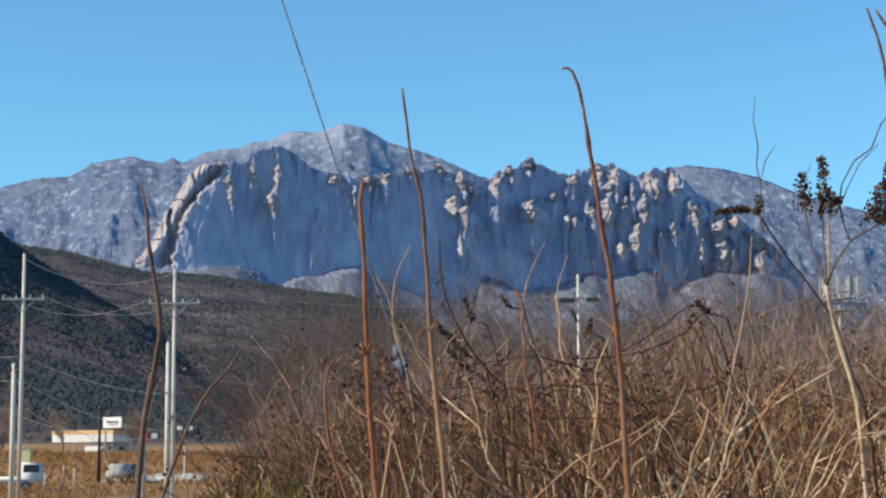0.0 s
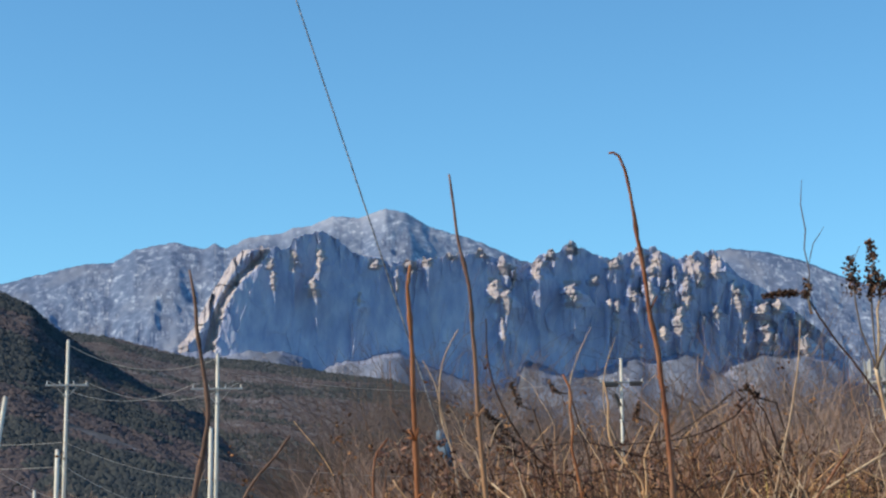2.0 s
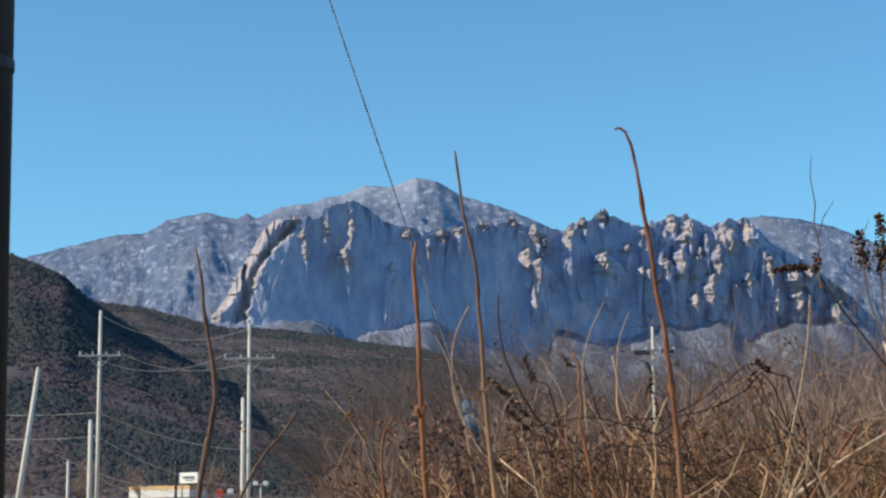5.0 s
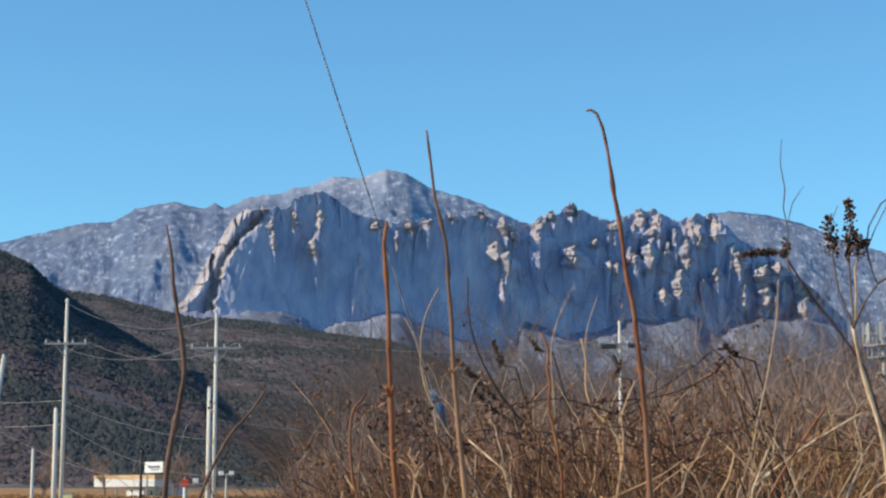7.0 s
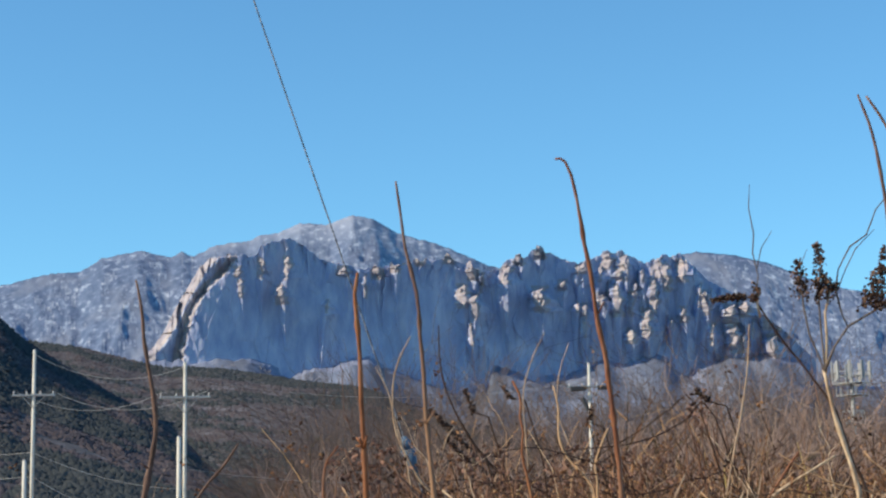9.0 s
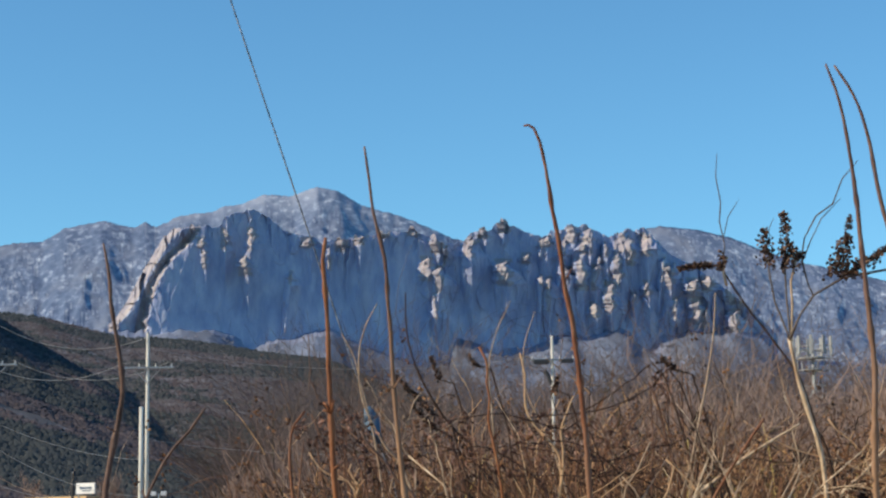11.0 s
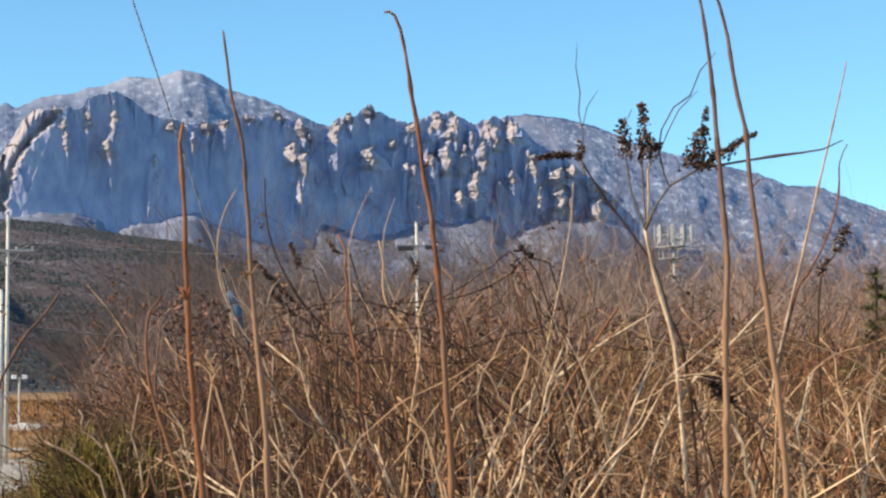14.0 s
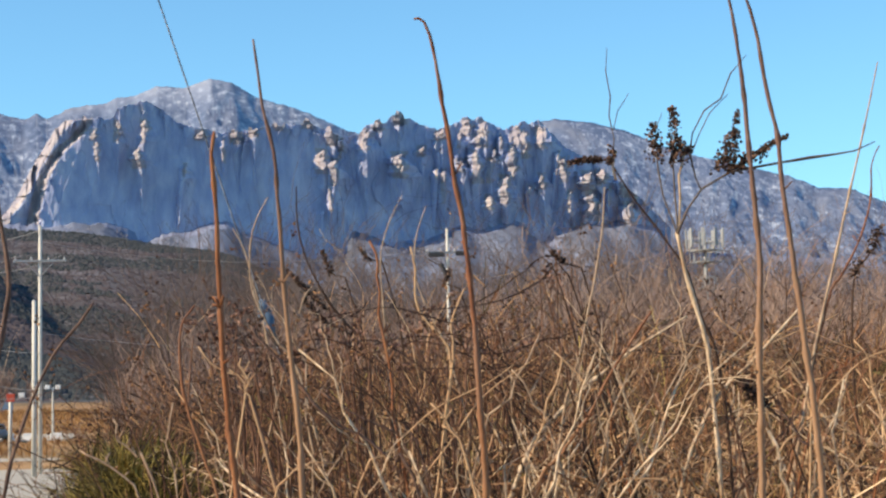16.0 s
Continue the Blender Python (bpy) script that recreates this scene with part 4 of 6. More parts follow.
SX, SY = -0.1594 * 300, 300.0
filling_station(SX, SY)
BX = -0.1497 * 285
board = thing("sign_board", (BX, 285.0, ground_z(BX, 285.0)), "white sign board on a post by the filling station", "sign")
part("post", rod((-1.4, 0, -0.05), (-1.4, 0, 6.6), 0.14, 0.11, 10), M_STEEL, board)
board.rotation_euler[2] = radians(-38)
panel = part("panel", box(3.9, 0.3, 1.6, (0.1, 0, 5.65), 0.10), M_WHITE, board)
part("lettering", box(2.5, 0.02, 0.34, (0.2, -0.16, 5.72)), M_BLUE, panel, "blue bar of writing")
part("lettering", box(1.7, 0.02, 0.16, (0.35, -0.16, 5.32)), M_BLUE, panel, "thin blue bar of writing")
utility_pole(-0.1563, 150, 1.5 + 0.0388 * 150, 0.10, "thin dark timber pole in front of the filling station", mat=M_DARKPOLE, group="short poles")
utility_pole(-0.2125, 80, 1.5 + 0.0400 * 80, 0.06, "short slim pale post by the field", group="short poles")
utility_pole(-0.1335, 120, 1.5 + 0.0245 * 120, 0.10, "short pale post holding a red sign", group="short poles")
red = thing("red_sign", (-0.1335 * 120, 119.8, 1.5 + 0.0215 * 120), "small red sign panel on a pale post", "sign")
part("panel", box(0.5, 0.08, 0.5, (0.05, -0.05, 0.1), 0.03), M_RED, red)
part("lamp_box", box(0.35, 0.2, 0.3, (0.7, 0, 0.25), 0.03), M_WHITE, red)

lamp = thing("street_lamp", (-0.1121 * 158, 158.0, ground_z(-17.7, 158)), "pale lamp post with two floodlight heads", "street lamp")
lz = 1.5 + 0.0275 * 158 - ground_z(-17.7, 158)
part("post", rod((0, 0, -0.05), (0, 0, lz), 0.10, 0.08, 10), M_CONCRETE, lamp)
part("arm", rod((-0.5, 0, lz - 0.1), (0.5, 0, lz - 0.1), 0.035, sides=6), M_STEEL, lamp)
part("lamp_head", box(0.42, 0.25, 0.34, (-0.42, -0.05, lz), 0.04), M_WHITE, lamp)
part("lamp_head", box(0.42, 0.25, 0.34, (0.42, -0.05, lz), 0.04), M_WHITE, lamp)


def van(x, y, turn, paint, label, big=False):
    z = ground_z(x, y)
    ob = thing("parked_car" if not big else "parked_truck", (x, y, z), label, "car" if not big else "truck")
    ob.rotation_euler[2] = radians(turn)
    bm = bmesh.new()
    side = [(-2.1, 0.35), (2.1, 0.35), (2.15, 0.8), (1.2, 0.95), (0.65, 1.45), (-1.2, 1.48), (-1.9, 0.98), (-2.15, 0.85)] if not big else \
           [(-2.6, 0.5), (2.5, 0.5), (2.55, 1.2), (2.35, 1.95), (0.9, 2.0), (0.85, 1.0), (-2.6, 1.0)]
    left = [bm.verts.new((p, -0.85, q)) for p, q in side]
    right = [bm.verts.new((p, 0.85, q)) for p, q in side]
    bm.faces.new(left)
    bm.faces.new(list(reversed(right)))
    for k in range(len(side)):
        n = (k + 1) % len(side)
        bm.faces.new((left[n], left[k], right[k], right[n]))
    bmesh.ops.recalc_face_normals(bm, faces=bm.faces[:])
    bmesh.ops.bevel(bm, geom=bm.edges[:], offset=0.07, segments=2, affect="EDGES")
    body = part("body", bm, paint, ob, smooth=True)
    if big:
        part("side_window", box(1.1, 1.72, 0.56, (1.72, 0, 1.55), 0.03), M_GLASS, body)
        for px in (-2.4, -1.2, 0.2):
            part("stake", rod((px, -0.8, 1.0), (px, -0.8, 1.9), 0.03, sides=6), M_STEEL, body)
            part("stake", rod((px, 0.8, 1.0), (px, 0.8, 1.9), 0.03, sides=6), M_STEEL, body)
        part("rail", rod((-2.4, -0.8, 1.9), (0.2, -0.8, 1.9), 0.03, sides=6), M_STEEL, body)
        part("rail", rod((-2.4, 0.8, 1.9), (0.2, 0.8, 1.9), 0.03, sides=6), M_STEEL, body)
    else:
        part("side_window", box(1.7, 1.74, 0.34, (-0.3, 0, 1.2), 0.05), M_GLASS, body)
        part("headlight", box(0.08, 0.3, 0.14, (2.12, -0.6, 0.7), 0.02), M_PORCELAIN, body)
        part("headlight", box(0.08, 0.3, 0.14, (2.12, 0.6, 0.7), 0.02), M_PORCELAIN, body)
    for px in (-1.35, 1.35):
        for s in (-1, 1):
            w = part("wheel", rod((px, s * 0.62, 0.33), (px, s * 0.9, 0.33), 0.33, sides=16), M_RUBBER, ob)
            part("rim", rod((px, s * 0.66, 0.33), (px, s * 0.912, 0.33), 0.19, sides=12), M_STEEL, w)
    return ob


van(-0.2035 * 137, 137, 8, M_WHITE, "white flatbed truck with stake sides parked by the field", True)


def lane_block(x, y):
    """A low white block with a broad foot and sloping sides, at the edge of the lane."""
    ob = thing("road_barrier", (x, y, ground_z(x, y) + 0.06), "small white barrier block at the edge of the lane", "barrier", "barrier blocks")
    half = [(-0.26, 0.0), (0.26, 0.0), (0.26, 0.12), (0.13, 0.28), (0.09, 0.55), (-0.09, 0.55), (-0.13, 0.28), (-0.26, 0.12)]
    bm = bmesh.new()
    ends = [[bm.verts.new((e, a, b)) for a, b in half] for e in (-0.45, 0.45)]
    bm.faces.new(ends[0])
    bm.faces.new(list(reversed(ends[1])))
    for k in range(8):
        n = (k + 1) % 8
        bm.faces.new((ends[0][n], ends[0][k], ends[1][k], ends[1][n]))
    bmesh.ops.recalc_face_normals(bm, faces=bm.faces[:])
    bmesh.ops.bevel(bm, geom=bm.edges[:], offset=0.02, segments=1, affect="EDGES")
    part("block", bm, M_WHITE, ob)


for bx, by in ((-0.1240 * 152.2, 152.2), (-0.1103 * 152.4, 152.4), (-0.1345 * 152.0, 152.0)):
    lane_block(bx, by)
van(-0.1430 * 150, 150, 80, M_MAST, "grey hatchback parked near the red sign")
van(-0.1470 * 288, 288, 12, M_WHITE, "silver-white car parked beside the filling station")
van(-0.2260 * 132, 132, 5, M_WHITE, "white saloon parked at the edge of the field")
shed = thing("yellow_box", (-0.1942 * 139, 139, ground_z(-27, 139)), "small yellow equipment cabinet standing in the field", "cabinet")
part("body", box(0.85, 0.6, 1.05, (0, 0, 2.38), 0.04), M_YELLOW, shed)
part("plinth", box(0.42, 0.4, 1.9, (0, 0, 0.93), 0.03), M_DARKSTEEL, shed, "dark weathered plinth")
part("lid", box(0.95, 0.7, 0.08, (0, 0, 2.945), 0.02), M_STEEL, shed)

for u, d, v in ((-0.1745, 140, 0.0085), (-0.1690, 142, 0.0075), (-0.1840, 136, 0.0045)):
    utility_pole(u, d, 1.5 + v * d, 0.05, "short grey post standing in the dry field", group="short poles")

# ---------------------------------------------------------------- bare trees


def bare_tree(seed, tall):
    """A leafless tree: trunk and limbs in one mesh, the fine branches in another."""
    rng = random.Random(seed)
    ob = thing("bare_tree", (0, 0, 0), "leafless brown tree with fine upright branches", "tree", "bare trees")
    TV, TF, CV, CF = [], [], [], []

    def grow(p, way, length, r, level):
        pts = [p]
        q, w = p.copy(), way.copy()
        n = 4
        for _ in range(n):
            w = (w + Vector((rng.uniform(-.22, .22), rng.uniform(-.22, .22), rng.uniform(-.05, .16)))).normalized()
            q = q + w * (length / n)
            pts.append(q.copy())
        if level < 2:
            tube(TV, TF, pts, r, r * 0.6, 5)
        else:
            tube(CV, CF, pts, max(r, 0.014), 0.009, 3)
        if level >= 4:
            return
        for k in range((5, 4, 4, 3)[level]):
            t = rng.uniform(0.3, 1.0)
            i = min(n - 1, int(t * n))
            at = pts[i].lerp(pts[i + 1], t * n - i)
            side = Vector((rng.uniform(-1, 1), rng.uniform(-1, 1), rng.uniform(0.25, 1.1))).normalized()
            grow(at, (w * 0.55 + side).normalized(), length * rng.uniform(0.5, 0.75), r * 0.5, level + 1)

    grow(Vector((0, 0, -0.1)), Vector((0, 0, 1)), tall * 0.42, tall * 0.016, 0)
    solid("trunk", TV, TF, M_TREE, ob)
    solid("crown", CV, CF, M_TREE, ob)
    return ob


rng = random.Random(21)
kinds = [bare_tree(s, 7.5) for s in (1, 2, 3, 4)]
spots = []
for k in range(32):                              # a loose belt behind the scrub, higher to the right
    u = rng.uniform(0.06, 0.43)
    d = rng.uniform(55, 150)
    v = 0.088 + 0.02 * smooth01((u - 0.1) / 0.1) - 0.012 * rng.random() - 0.012 * smooth01((u - 0.3) / 0.1)
    spots.append((u, d, v))
for k in range(20):
    u = rng.uniform(-0.085, 0.08)
    d = rng.uniform(95, 220)
    v = 0.052 + 0.028 * smooth01((u + 0.085) / 0.05) + rng.uniform(-0.014, 0.008)
    spots.append((u, d, v))
for k in range(14):
    u, d = rng.uniform(-0.26, -0.09), rng.uniform(200, 330)
    spots.append((u, d, rng.uniform(0.028, 0.05)))
for i, (u, d, v) in enumerate(spots):
    z0 = ground_z(u * d, d)
    s = max(0.3, (1.5 + v * d - z0) / 7.6)
    src = kinds[i % 4]
    m = Matrix.Translation((u * d, d, z0)) @ Matrix.Rotation(rng.uniform(0, 6.28), 4, "Z")
    if i < 4:
        src.matrix_basis = m
        src.scale = (s, s, s)
    else:
        old = src.scale.copy()
        src.scale = (s, s, s)
        copy_thing(src, m)
        src.scale = old

# ---------------------------------------------------------------- dry stalks close to the eye


def stalk_path(pts, d, to_ground=True, lean=0.04):
    """Points across and up, at d metres ahead, from the tip down; the foot goes on into the ground."""
    out = [Vector((x, d, z)) for x, z in pts]
    if to_ground:
        a, b = out[-2], out[-1]
        slope = max(-0.35, min(0.35, (b.x - a.x) / max(0.02, a.z - b.z)))
        x, z = b.x, b.z
        while z > 0.35:
            z -= 0.3
            slope *= 0.75
            x += slope * 0.3
            out.append(Vector((x, d + lean * (b.z - z), max(z, -0.02))))
        out.append(Vector((x, d + lean * b.z, -0.03)))
    return out


def wood_mesh(name, pts, r_tip, r_base, mat, parent, step=0.013, rough=0.13, sides=7, seed=0):
    """A stem with slightly swollen nodes and small kinks."""
    rng = random.Random(seed)
    line = curve_points(pts, step)
    V, F = [], []
    n = len(line)
    start = 0
    near, apart = max(3, int(0.07 / step)), max(6, int(0.20 / step))
    node = rng.randint(near, apart)
    last = 0
    ease = min(0.3, step * 11)
    kink, drift = Vector((0, 0, 0)), Vector((0, 0, 0))
    for i, p in enumerate(line):
        t = i / max(1, n - 1)
        r = r_tip + (r_base * 0.88 - r_tip) * min(1.0, t * 3.6) ** 0.6
        if i - last >= node:                    # a swollen knot, where the stem turns a little
            r *= 1.38
            last, node = i, rng.randint(near, apart)
            kink = Vector((rng.uniform(-1, 1), rng.uniform(-1, 1), 0)) * (r_base * 0.8 + 0.0012)
        drift = drift * (1 - ease) + kink * ease
        r *= 1 + rough * rng.uniform(-1, 1)
        jig = Vector((rng.uniform(-1, 1), rng.uniform(-1, 1), 0)) * r * 0.12 + drift
        way = (line[min(i + 1, n - 1)] - line[max(i - 1, 0)]).normalized()
        side = way.cross(Vector((0.1, 0.99, 0.1))).normalized()
        up = way.cross(side)
        for k in range(sides):
            a = 2 * math.pi * k / sides
            V.append(p + jig + side * (r * math.cos(a)) + up * (r * math.sin(a)))
    for i in range(n - 1):
        for k in range(sides):
            a, b = i * sides + k, i * sides + (k + 1) % sides
            F.append((a, b, b + sides, a + sides))
    F.append(tuple(reversed(range(sides))))
    F.append(tuple((n - 1) * sides + k for k in range(sides)))
    ob = solid(name, V, F, mat, parent, smooth=True)
    return ob


def stalk(pts, d, r_tip, r_base, mat, label, seed, twigs=4, to_ground=True, group="tall dry stalks"):
    path = stalk_path(pts, d, to_ground)
    foot = path[-1]
    ob = thing("dry_stalk", foot, label, "stalk", group)
    local = [p - foot for p in path]
    wood_mesh("stem", local, r_tip, r_base, mat, ob, seed=seed)
    rng = random.Random(seed + 50)
    for _ in range(twigs):                       # short broken side shoots
        k = rng.randint(max(2, len(pts) // 2), max(3, len(pts) - 2))
        p = local[k]
        s = rng.choice((-1, 1))
        q = p + Vector((s * rng.uniform(0.004, 0.011), rng.uniform(-0.008, 0.008), rng.uniform(0.003, 0.016)))
        wood_mesh("side_shoot", [q, p], r_tip * 0.7, r_tip, mat, ob, 0.012, 0.1, 5, seed)
    return ob


stalk([(-0.374, 1.907), (-0.366, 1.867), (-0.361, 1.812), (-0.352, 1.750), (-0.348, 1.704), (-0.355, 1.650), (-0.365, 1.597), (-0.371, 1.537)],
      2.6, 0.0014, 0.0058, M_REDTWIG, "thin dark wavy dry stalk standing above the brush", 1)
stalk([(-0.071, 1.912), (-0.075, 1.882), (-0.073, 1.851), (-0.069, 1.797), (-0.068, 1.735), (-0.065, 1.673), (-0.061, 1.597), (-0.056, 1.537)],
      2.6, 0.0022, 0.0054, M_ORANGESTALK, "straight orange-brown dry stalk standing above the brush", 2)
stalk([(-0.017, 2.039), (-0.011, 1.992), (-0.005, 1.945), (0.008, 1.882), (0.012, 1.828), (0.017, 1.773), (0.020, 1.704), (0.024, 1.643), (0.029, 1.582), (0.033, 1.537)],
      2.6, 0.0014, 0.0046, M_BROWNSTALK, "tall brown dry stalk with a pale lower stem", 3)
stalk([(0.204, 2.067), (0.211, 2.068), (0.218, 2.063), (0.226, 2.044), (0.233, 2.008), (0.240, 1.961), (0.251, 1.906), (0.258, 1.851), (0.266, 1.797), (0.270, 1.750), (0.275, 1.696), (0.281, 1.628), (0.285, 1.537)],
      2.6, 0.0017, 0.0052, M_STALK, "tall reddish dry stalk with a hooked tip", 4)
stalk([(-0.234, 1.681), (-0.257, 1.648), (-0.283, 1.618), (-0.313, 1.558), (-0.335, 1.491), (-0.349, 1.425)],
      2.6, 0.0014, 0.0038, M_REDTWIG, "slanting reddish-brown dry stalk", 5)
stalk([(0.630, 2.153), (0.647, 2.099), (0.658, 2.026), (0.665, 1.946), (0.667, 1.882), (0.671, 1.803), (0.674, 1.725), (0.670, 1.647), (0.670, 1.569), (0.671, 1.508)],
      2.6, 0.0014, 0.0054, M_BROWNSTALK, "tall reddish dry stalk beside a leaning one", 6)
stalk([(0.642, 2.151), (0.668, 2.107), (0.685, 2.050), (0.697, 1.970), (0.712, 1.898), (0.718, 1.826), (0.727, 1.755), (0.735, 1.677), (0.742, 1.583), (0.748, 1.506)],
      2.6, 0.0014, 0.0052, M_BROWNSTALK, "tall leaning brown dry stalk beside a reddish one", 7)
stalk([(-0.107, 1.689), (-0.123, 1.669), (-0.129, 1.641), (-0.128, 1.592), (-0.120, 1.543), (-0.104, 1.494), (-0.088, 1.445), (-0.077, 1.412)],
      2.8, 0.0016, 0.0034, M_STALK, "orange-tan curving dry stalk bent over at its tip", 8)
stalk([(0.517, 1.870), (0.512, 1.809), (0.500, 1.740), (0.485, 1.670), (0.470, 1.602), (0.447, 1.533), (0.432, 1.465), (0.409, 1.398)],
      2.9, 0.0008, 0.0026, M_GREYSTALK, "slim grey-brown dry stalk with small side shoots", 9, 4)
stalk([(0.564, 1.670), (0.535, 1.630), (0.496, 1.572), (0.464, 1.515), (0.421, 1.458), (0.386, 1.401)],
      2.8, 0.0018, 0.0034, M_STALK, "slanting orange stalk crossing the brush", 10, group="slanting sticks")
stalk([(0.661, 1.674), (0.573, 1.622), (0.490, 1.561), (0.434, 1.509), (0.388, 1.439)],
      3.0, 0.0016, 0.0046, M_PALESTALK, "pale slanting stick crossing the brush", 11, group="slanting sticks")
stalk([(0.842, 1.682), (0.763, 1.600), (0.716, 1.557), (0.677, 1.495), (0.648, 1.416)],
      3.0, 0.0018, 0.0038, M_PALESTALK, "pale slanting stick with a bent foot", 12, group="slanting sticks")
stalk([(1.055, 2.122), (1.033, 2.033), (1.010, 1.944), (0.986, 1.857), (0.968, 1.789), (0.940, 1.692), (0.910, 1.567)],
      3.2, 0.0008, 0.0034, M_GREYSTALK, "pale tapering dry stalk leaning over the scrub", 13)
stalk([(1.052, 1.976), (1.037, 1.944), (1.032, 1.876), (1.009, 1.807), (0.977, 1.750), (0.950, 1.701)],
      3.2, 0.0010, 0.0034, M_STALK, "thin reddish dry stalk leaning over the scrub", 14)
stalk([(0.980, 1.585), (0.963, 1.528), (0.925, 1.452), (0.912, 1.377)], 3.2, 0.0016, 0.0034, M_PALESTALK, "short pale dry stalk in the brush", 15)
stalk([(0.253, 1.949), (0.225, 1.890), (0.209, 1.826), (0.211, 1.741), (0.218, 1.636), (0.225, 1.552)],
      3.6, 0.0007, 0.0024, M_GREYSTALK, "slim grey dry stalk with a bowed tip", 16, 3)
stalk([(0.298, 1.928), (0.276, 1.858), (0.277, 1.784), (0.308, 1.710), (0.339, 1.636)],
      3.6, 0.0007, 0.0024, M_GREYSTALK, "slim grey dry stalk curving back into the brush", 17, 3)
stalk([(0.000, 1.921), (-0.021, 1.881), (-0.033, 1.828), (-0.026, 1.748), (0.012, 1.668), (0.052, 1.598)],
      3.4, 0.0009, 0.0028, M_GREYSTALK, "pale forked dry stalk with a curved tip", 18, 2)
stalk([(-0.064, 1.869), (-0.043, 1.828), (-0.033, 1.788), (-0.018, 1.728), (0.0, 1.64)], 3.42, 0.0008, 0.0026, M_GREYSTALK, "pale forked dry stalk with a curved tip", 19, 2)
stalk([(0.050, 1.940), (0.052, 1.869), (0.067, 1.808), (0.102, 1.738), (0.137, 1.693), (0.18, 1.63)],
      3.4, 0.0010, 0.0034, M_DARKTWIG, "dark slanting dry stalk with a flat tip", 20, 2)


def husk(V, F, p, size, rng):
    """One dry seed husk: a small crumpled five-sided bud."""
    way = Vector((rng.uniform(-1, 1), rng.uniform(-1, 1), rng.uniform(-0.4, 1))).normalized()
    side = way.orthogonal().normalized()
    up = way.cross(side)
    s = len(V)
    V.append(p - way * size * 0.5)
    for k in range(5):
        a = 2 * math.pi * k / 5
        r = size * rng.uniform(0.25, 0.55)
        V.append(p + side * r * math.cos(a) + up * r * math.sin(a) + way * size * rng.uniform(-0.15, 0.15))
    V.append(p + way * size * rng.uniform(0.5, 0.9))
    for k in range(5):
        a, b = s + 1 + k, s + 1 + (k + 1) % 5
        F.append((s, b, a))
        F.append((a, b, s + 6))


def seed_head(parent, a, b, r0, r1, count, seed, name="seed_head"):
    """A dense spike of dry husks from a (foot) to b (tip)."""
    rng = random.Random(seed)
    a, b = Vector(a), Vector(b)
    V, F = [], []
    for _ in range(int(count * 1.9)):
        t = rng.random() ** 1.15
        r = (r0 + (r1 - r0) * t) * (0.2 + 1.0 * rng.random() ** 1.3)
        ang = rng.random() * 6.28
        p = a.lerp(b, t) + Vector((math.cos(ang) * r, math.sin(ang) * r, rng.uniform(-1, 1) * r * 0.7))
        husk(V, F, p, rng.uniform(0.0028, 0.0072), rng)
    return solid(name, V, F, M_SEED, parent, "dark brown dried seed head")


# the weed with dark seed heads
D = 2.8
foot = Vector((0.69, D + 0.05, -0.02))
weed = thing("seeding_weed", foot, "dry branching weed with dark brown seed heads", "weed")


def limb(name, pts, d, r0, r1, mat, seed, parent, org):
    return wood_mesh(name, [Vector((x, d, z)) - org for x, z in pts], r0, r1, mat, parent, 0.03, 0.1, 6, seed)


limb("stem", [(0.606, 1.788), (0.617, 1.729), (0.632, 1.670), (0.647, 1.611), (0.654, 1.527), (0.66, 1.4), (0.68, 0.8), (0.69, -0.02)], D, 0.0028, 0.0036, M_PALESTALK, 31, weed, foot)
limb("branch", [(0.914, 1.922), (0.882, 1.908), (0.812, 1.898), (0.733, 1.885), (0.690, 1.877), (0.646, 1.852), (0.624, 1.822), (0.606, 1.785)], D, 0.0007, 0.0020, M_TWIG, 32, weed, foot)
limb("branch", [(0.579, 1.907), (0.581, 1.882), (0.587, 1.843), (0.604, 1.796), (0.607, 1.78)], D, 0.0009, 0.0016, M_TWIG, 33, weed, foot)
limb("branch", [(0.608, 1.941), (0.604, 1.899), (0.605, 1.847), (0.608, 1.796), (0.608, 1.78)], D, 0.0009, 0.0016, M_TWIG, 34, weed, foot)
limb("branch", [(0.622, 1.907), (0.612, 1.873), (0.613, 1.839), (0.610, 1.796), (0.608, 1.78)], D, 0.0013, 0.0021, M_PALESTALK, 35, weed, foot)
limb("branch", [(0.721, 2.055), (0.696, 2.027), (0.680, 1.989), (0.654, 1.971), (0.635, 1.937), (0.630, 1.907), (0.638, 1.869), (0.646, 1.850)], D, 0.0005, 0.0013, M_TWIG, 36, weed, foot)
limb("branch", [(0.692, 1.997), (0.662, 1.967), (0.644, 1.933), (0.632, 1.905)], D, 0.0004, 0.0009, M_TWIG, 37, weed, foot)
limb("twig", [(0.590, 1.968), (0.580, 1.945), (0.577, 1.92)], D, 0.0004, 0.0008, M_TWIG, 38, weed, foot)
for a, b, r0, r1, n, s in (((0.578, 1.895), (0.574, 1.950), 0.017, 0.007, 80, 1), ((0.612, 1.893), (0.605, 1.976), 0.018, 0.005, 150, 2),
                           ((0.620, 1.908), (0.628, 1.915), 0.010, 0.008, 40, 3), ((0.682, 1.884), (0.700, 1.942), 0.021, 0.007, 160, 4),
                           ((0.700, 1.95), (0.706, 1.972), 0.005, 0.004, 24, 5), ((0.690, 1.882), (0.742, 1.908), 0.018, 0.010, 130, 6),
                           ((0.742, 1.912), (0.778, 1.931), 0.008, 0.005, 60, 7)):
    seed_head(weed, Vector((a[0], D, a[1])) - foot, Vector((b[0], D, b[1])) - foot, r0, r1, n, s)

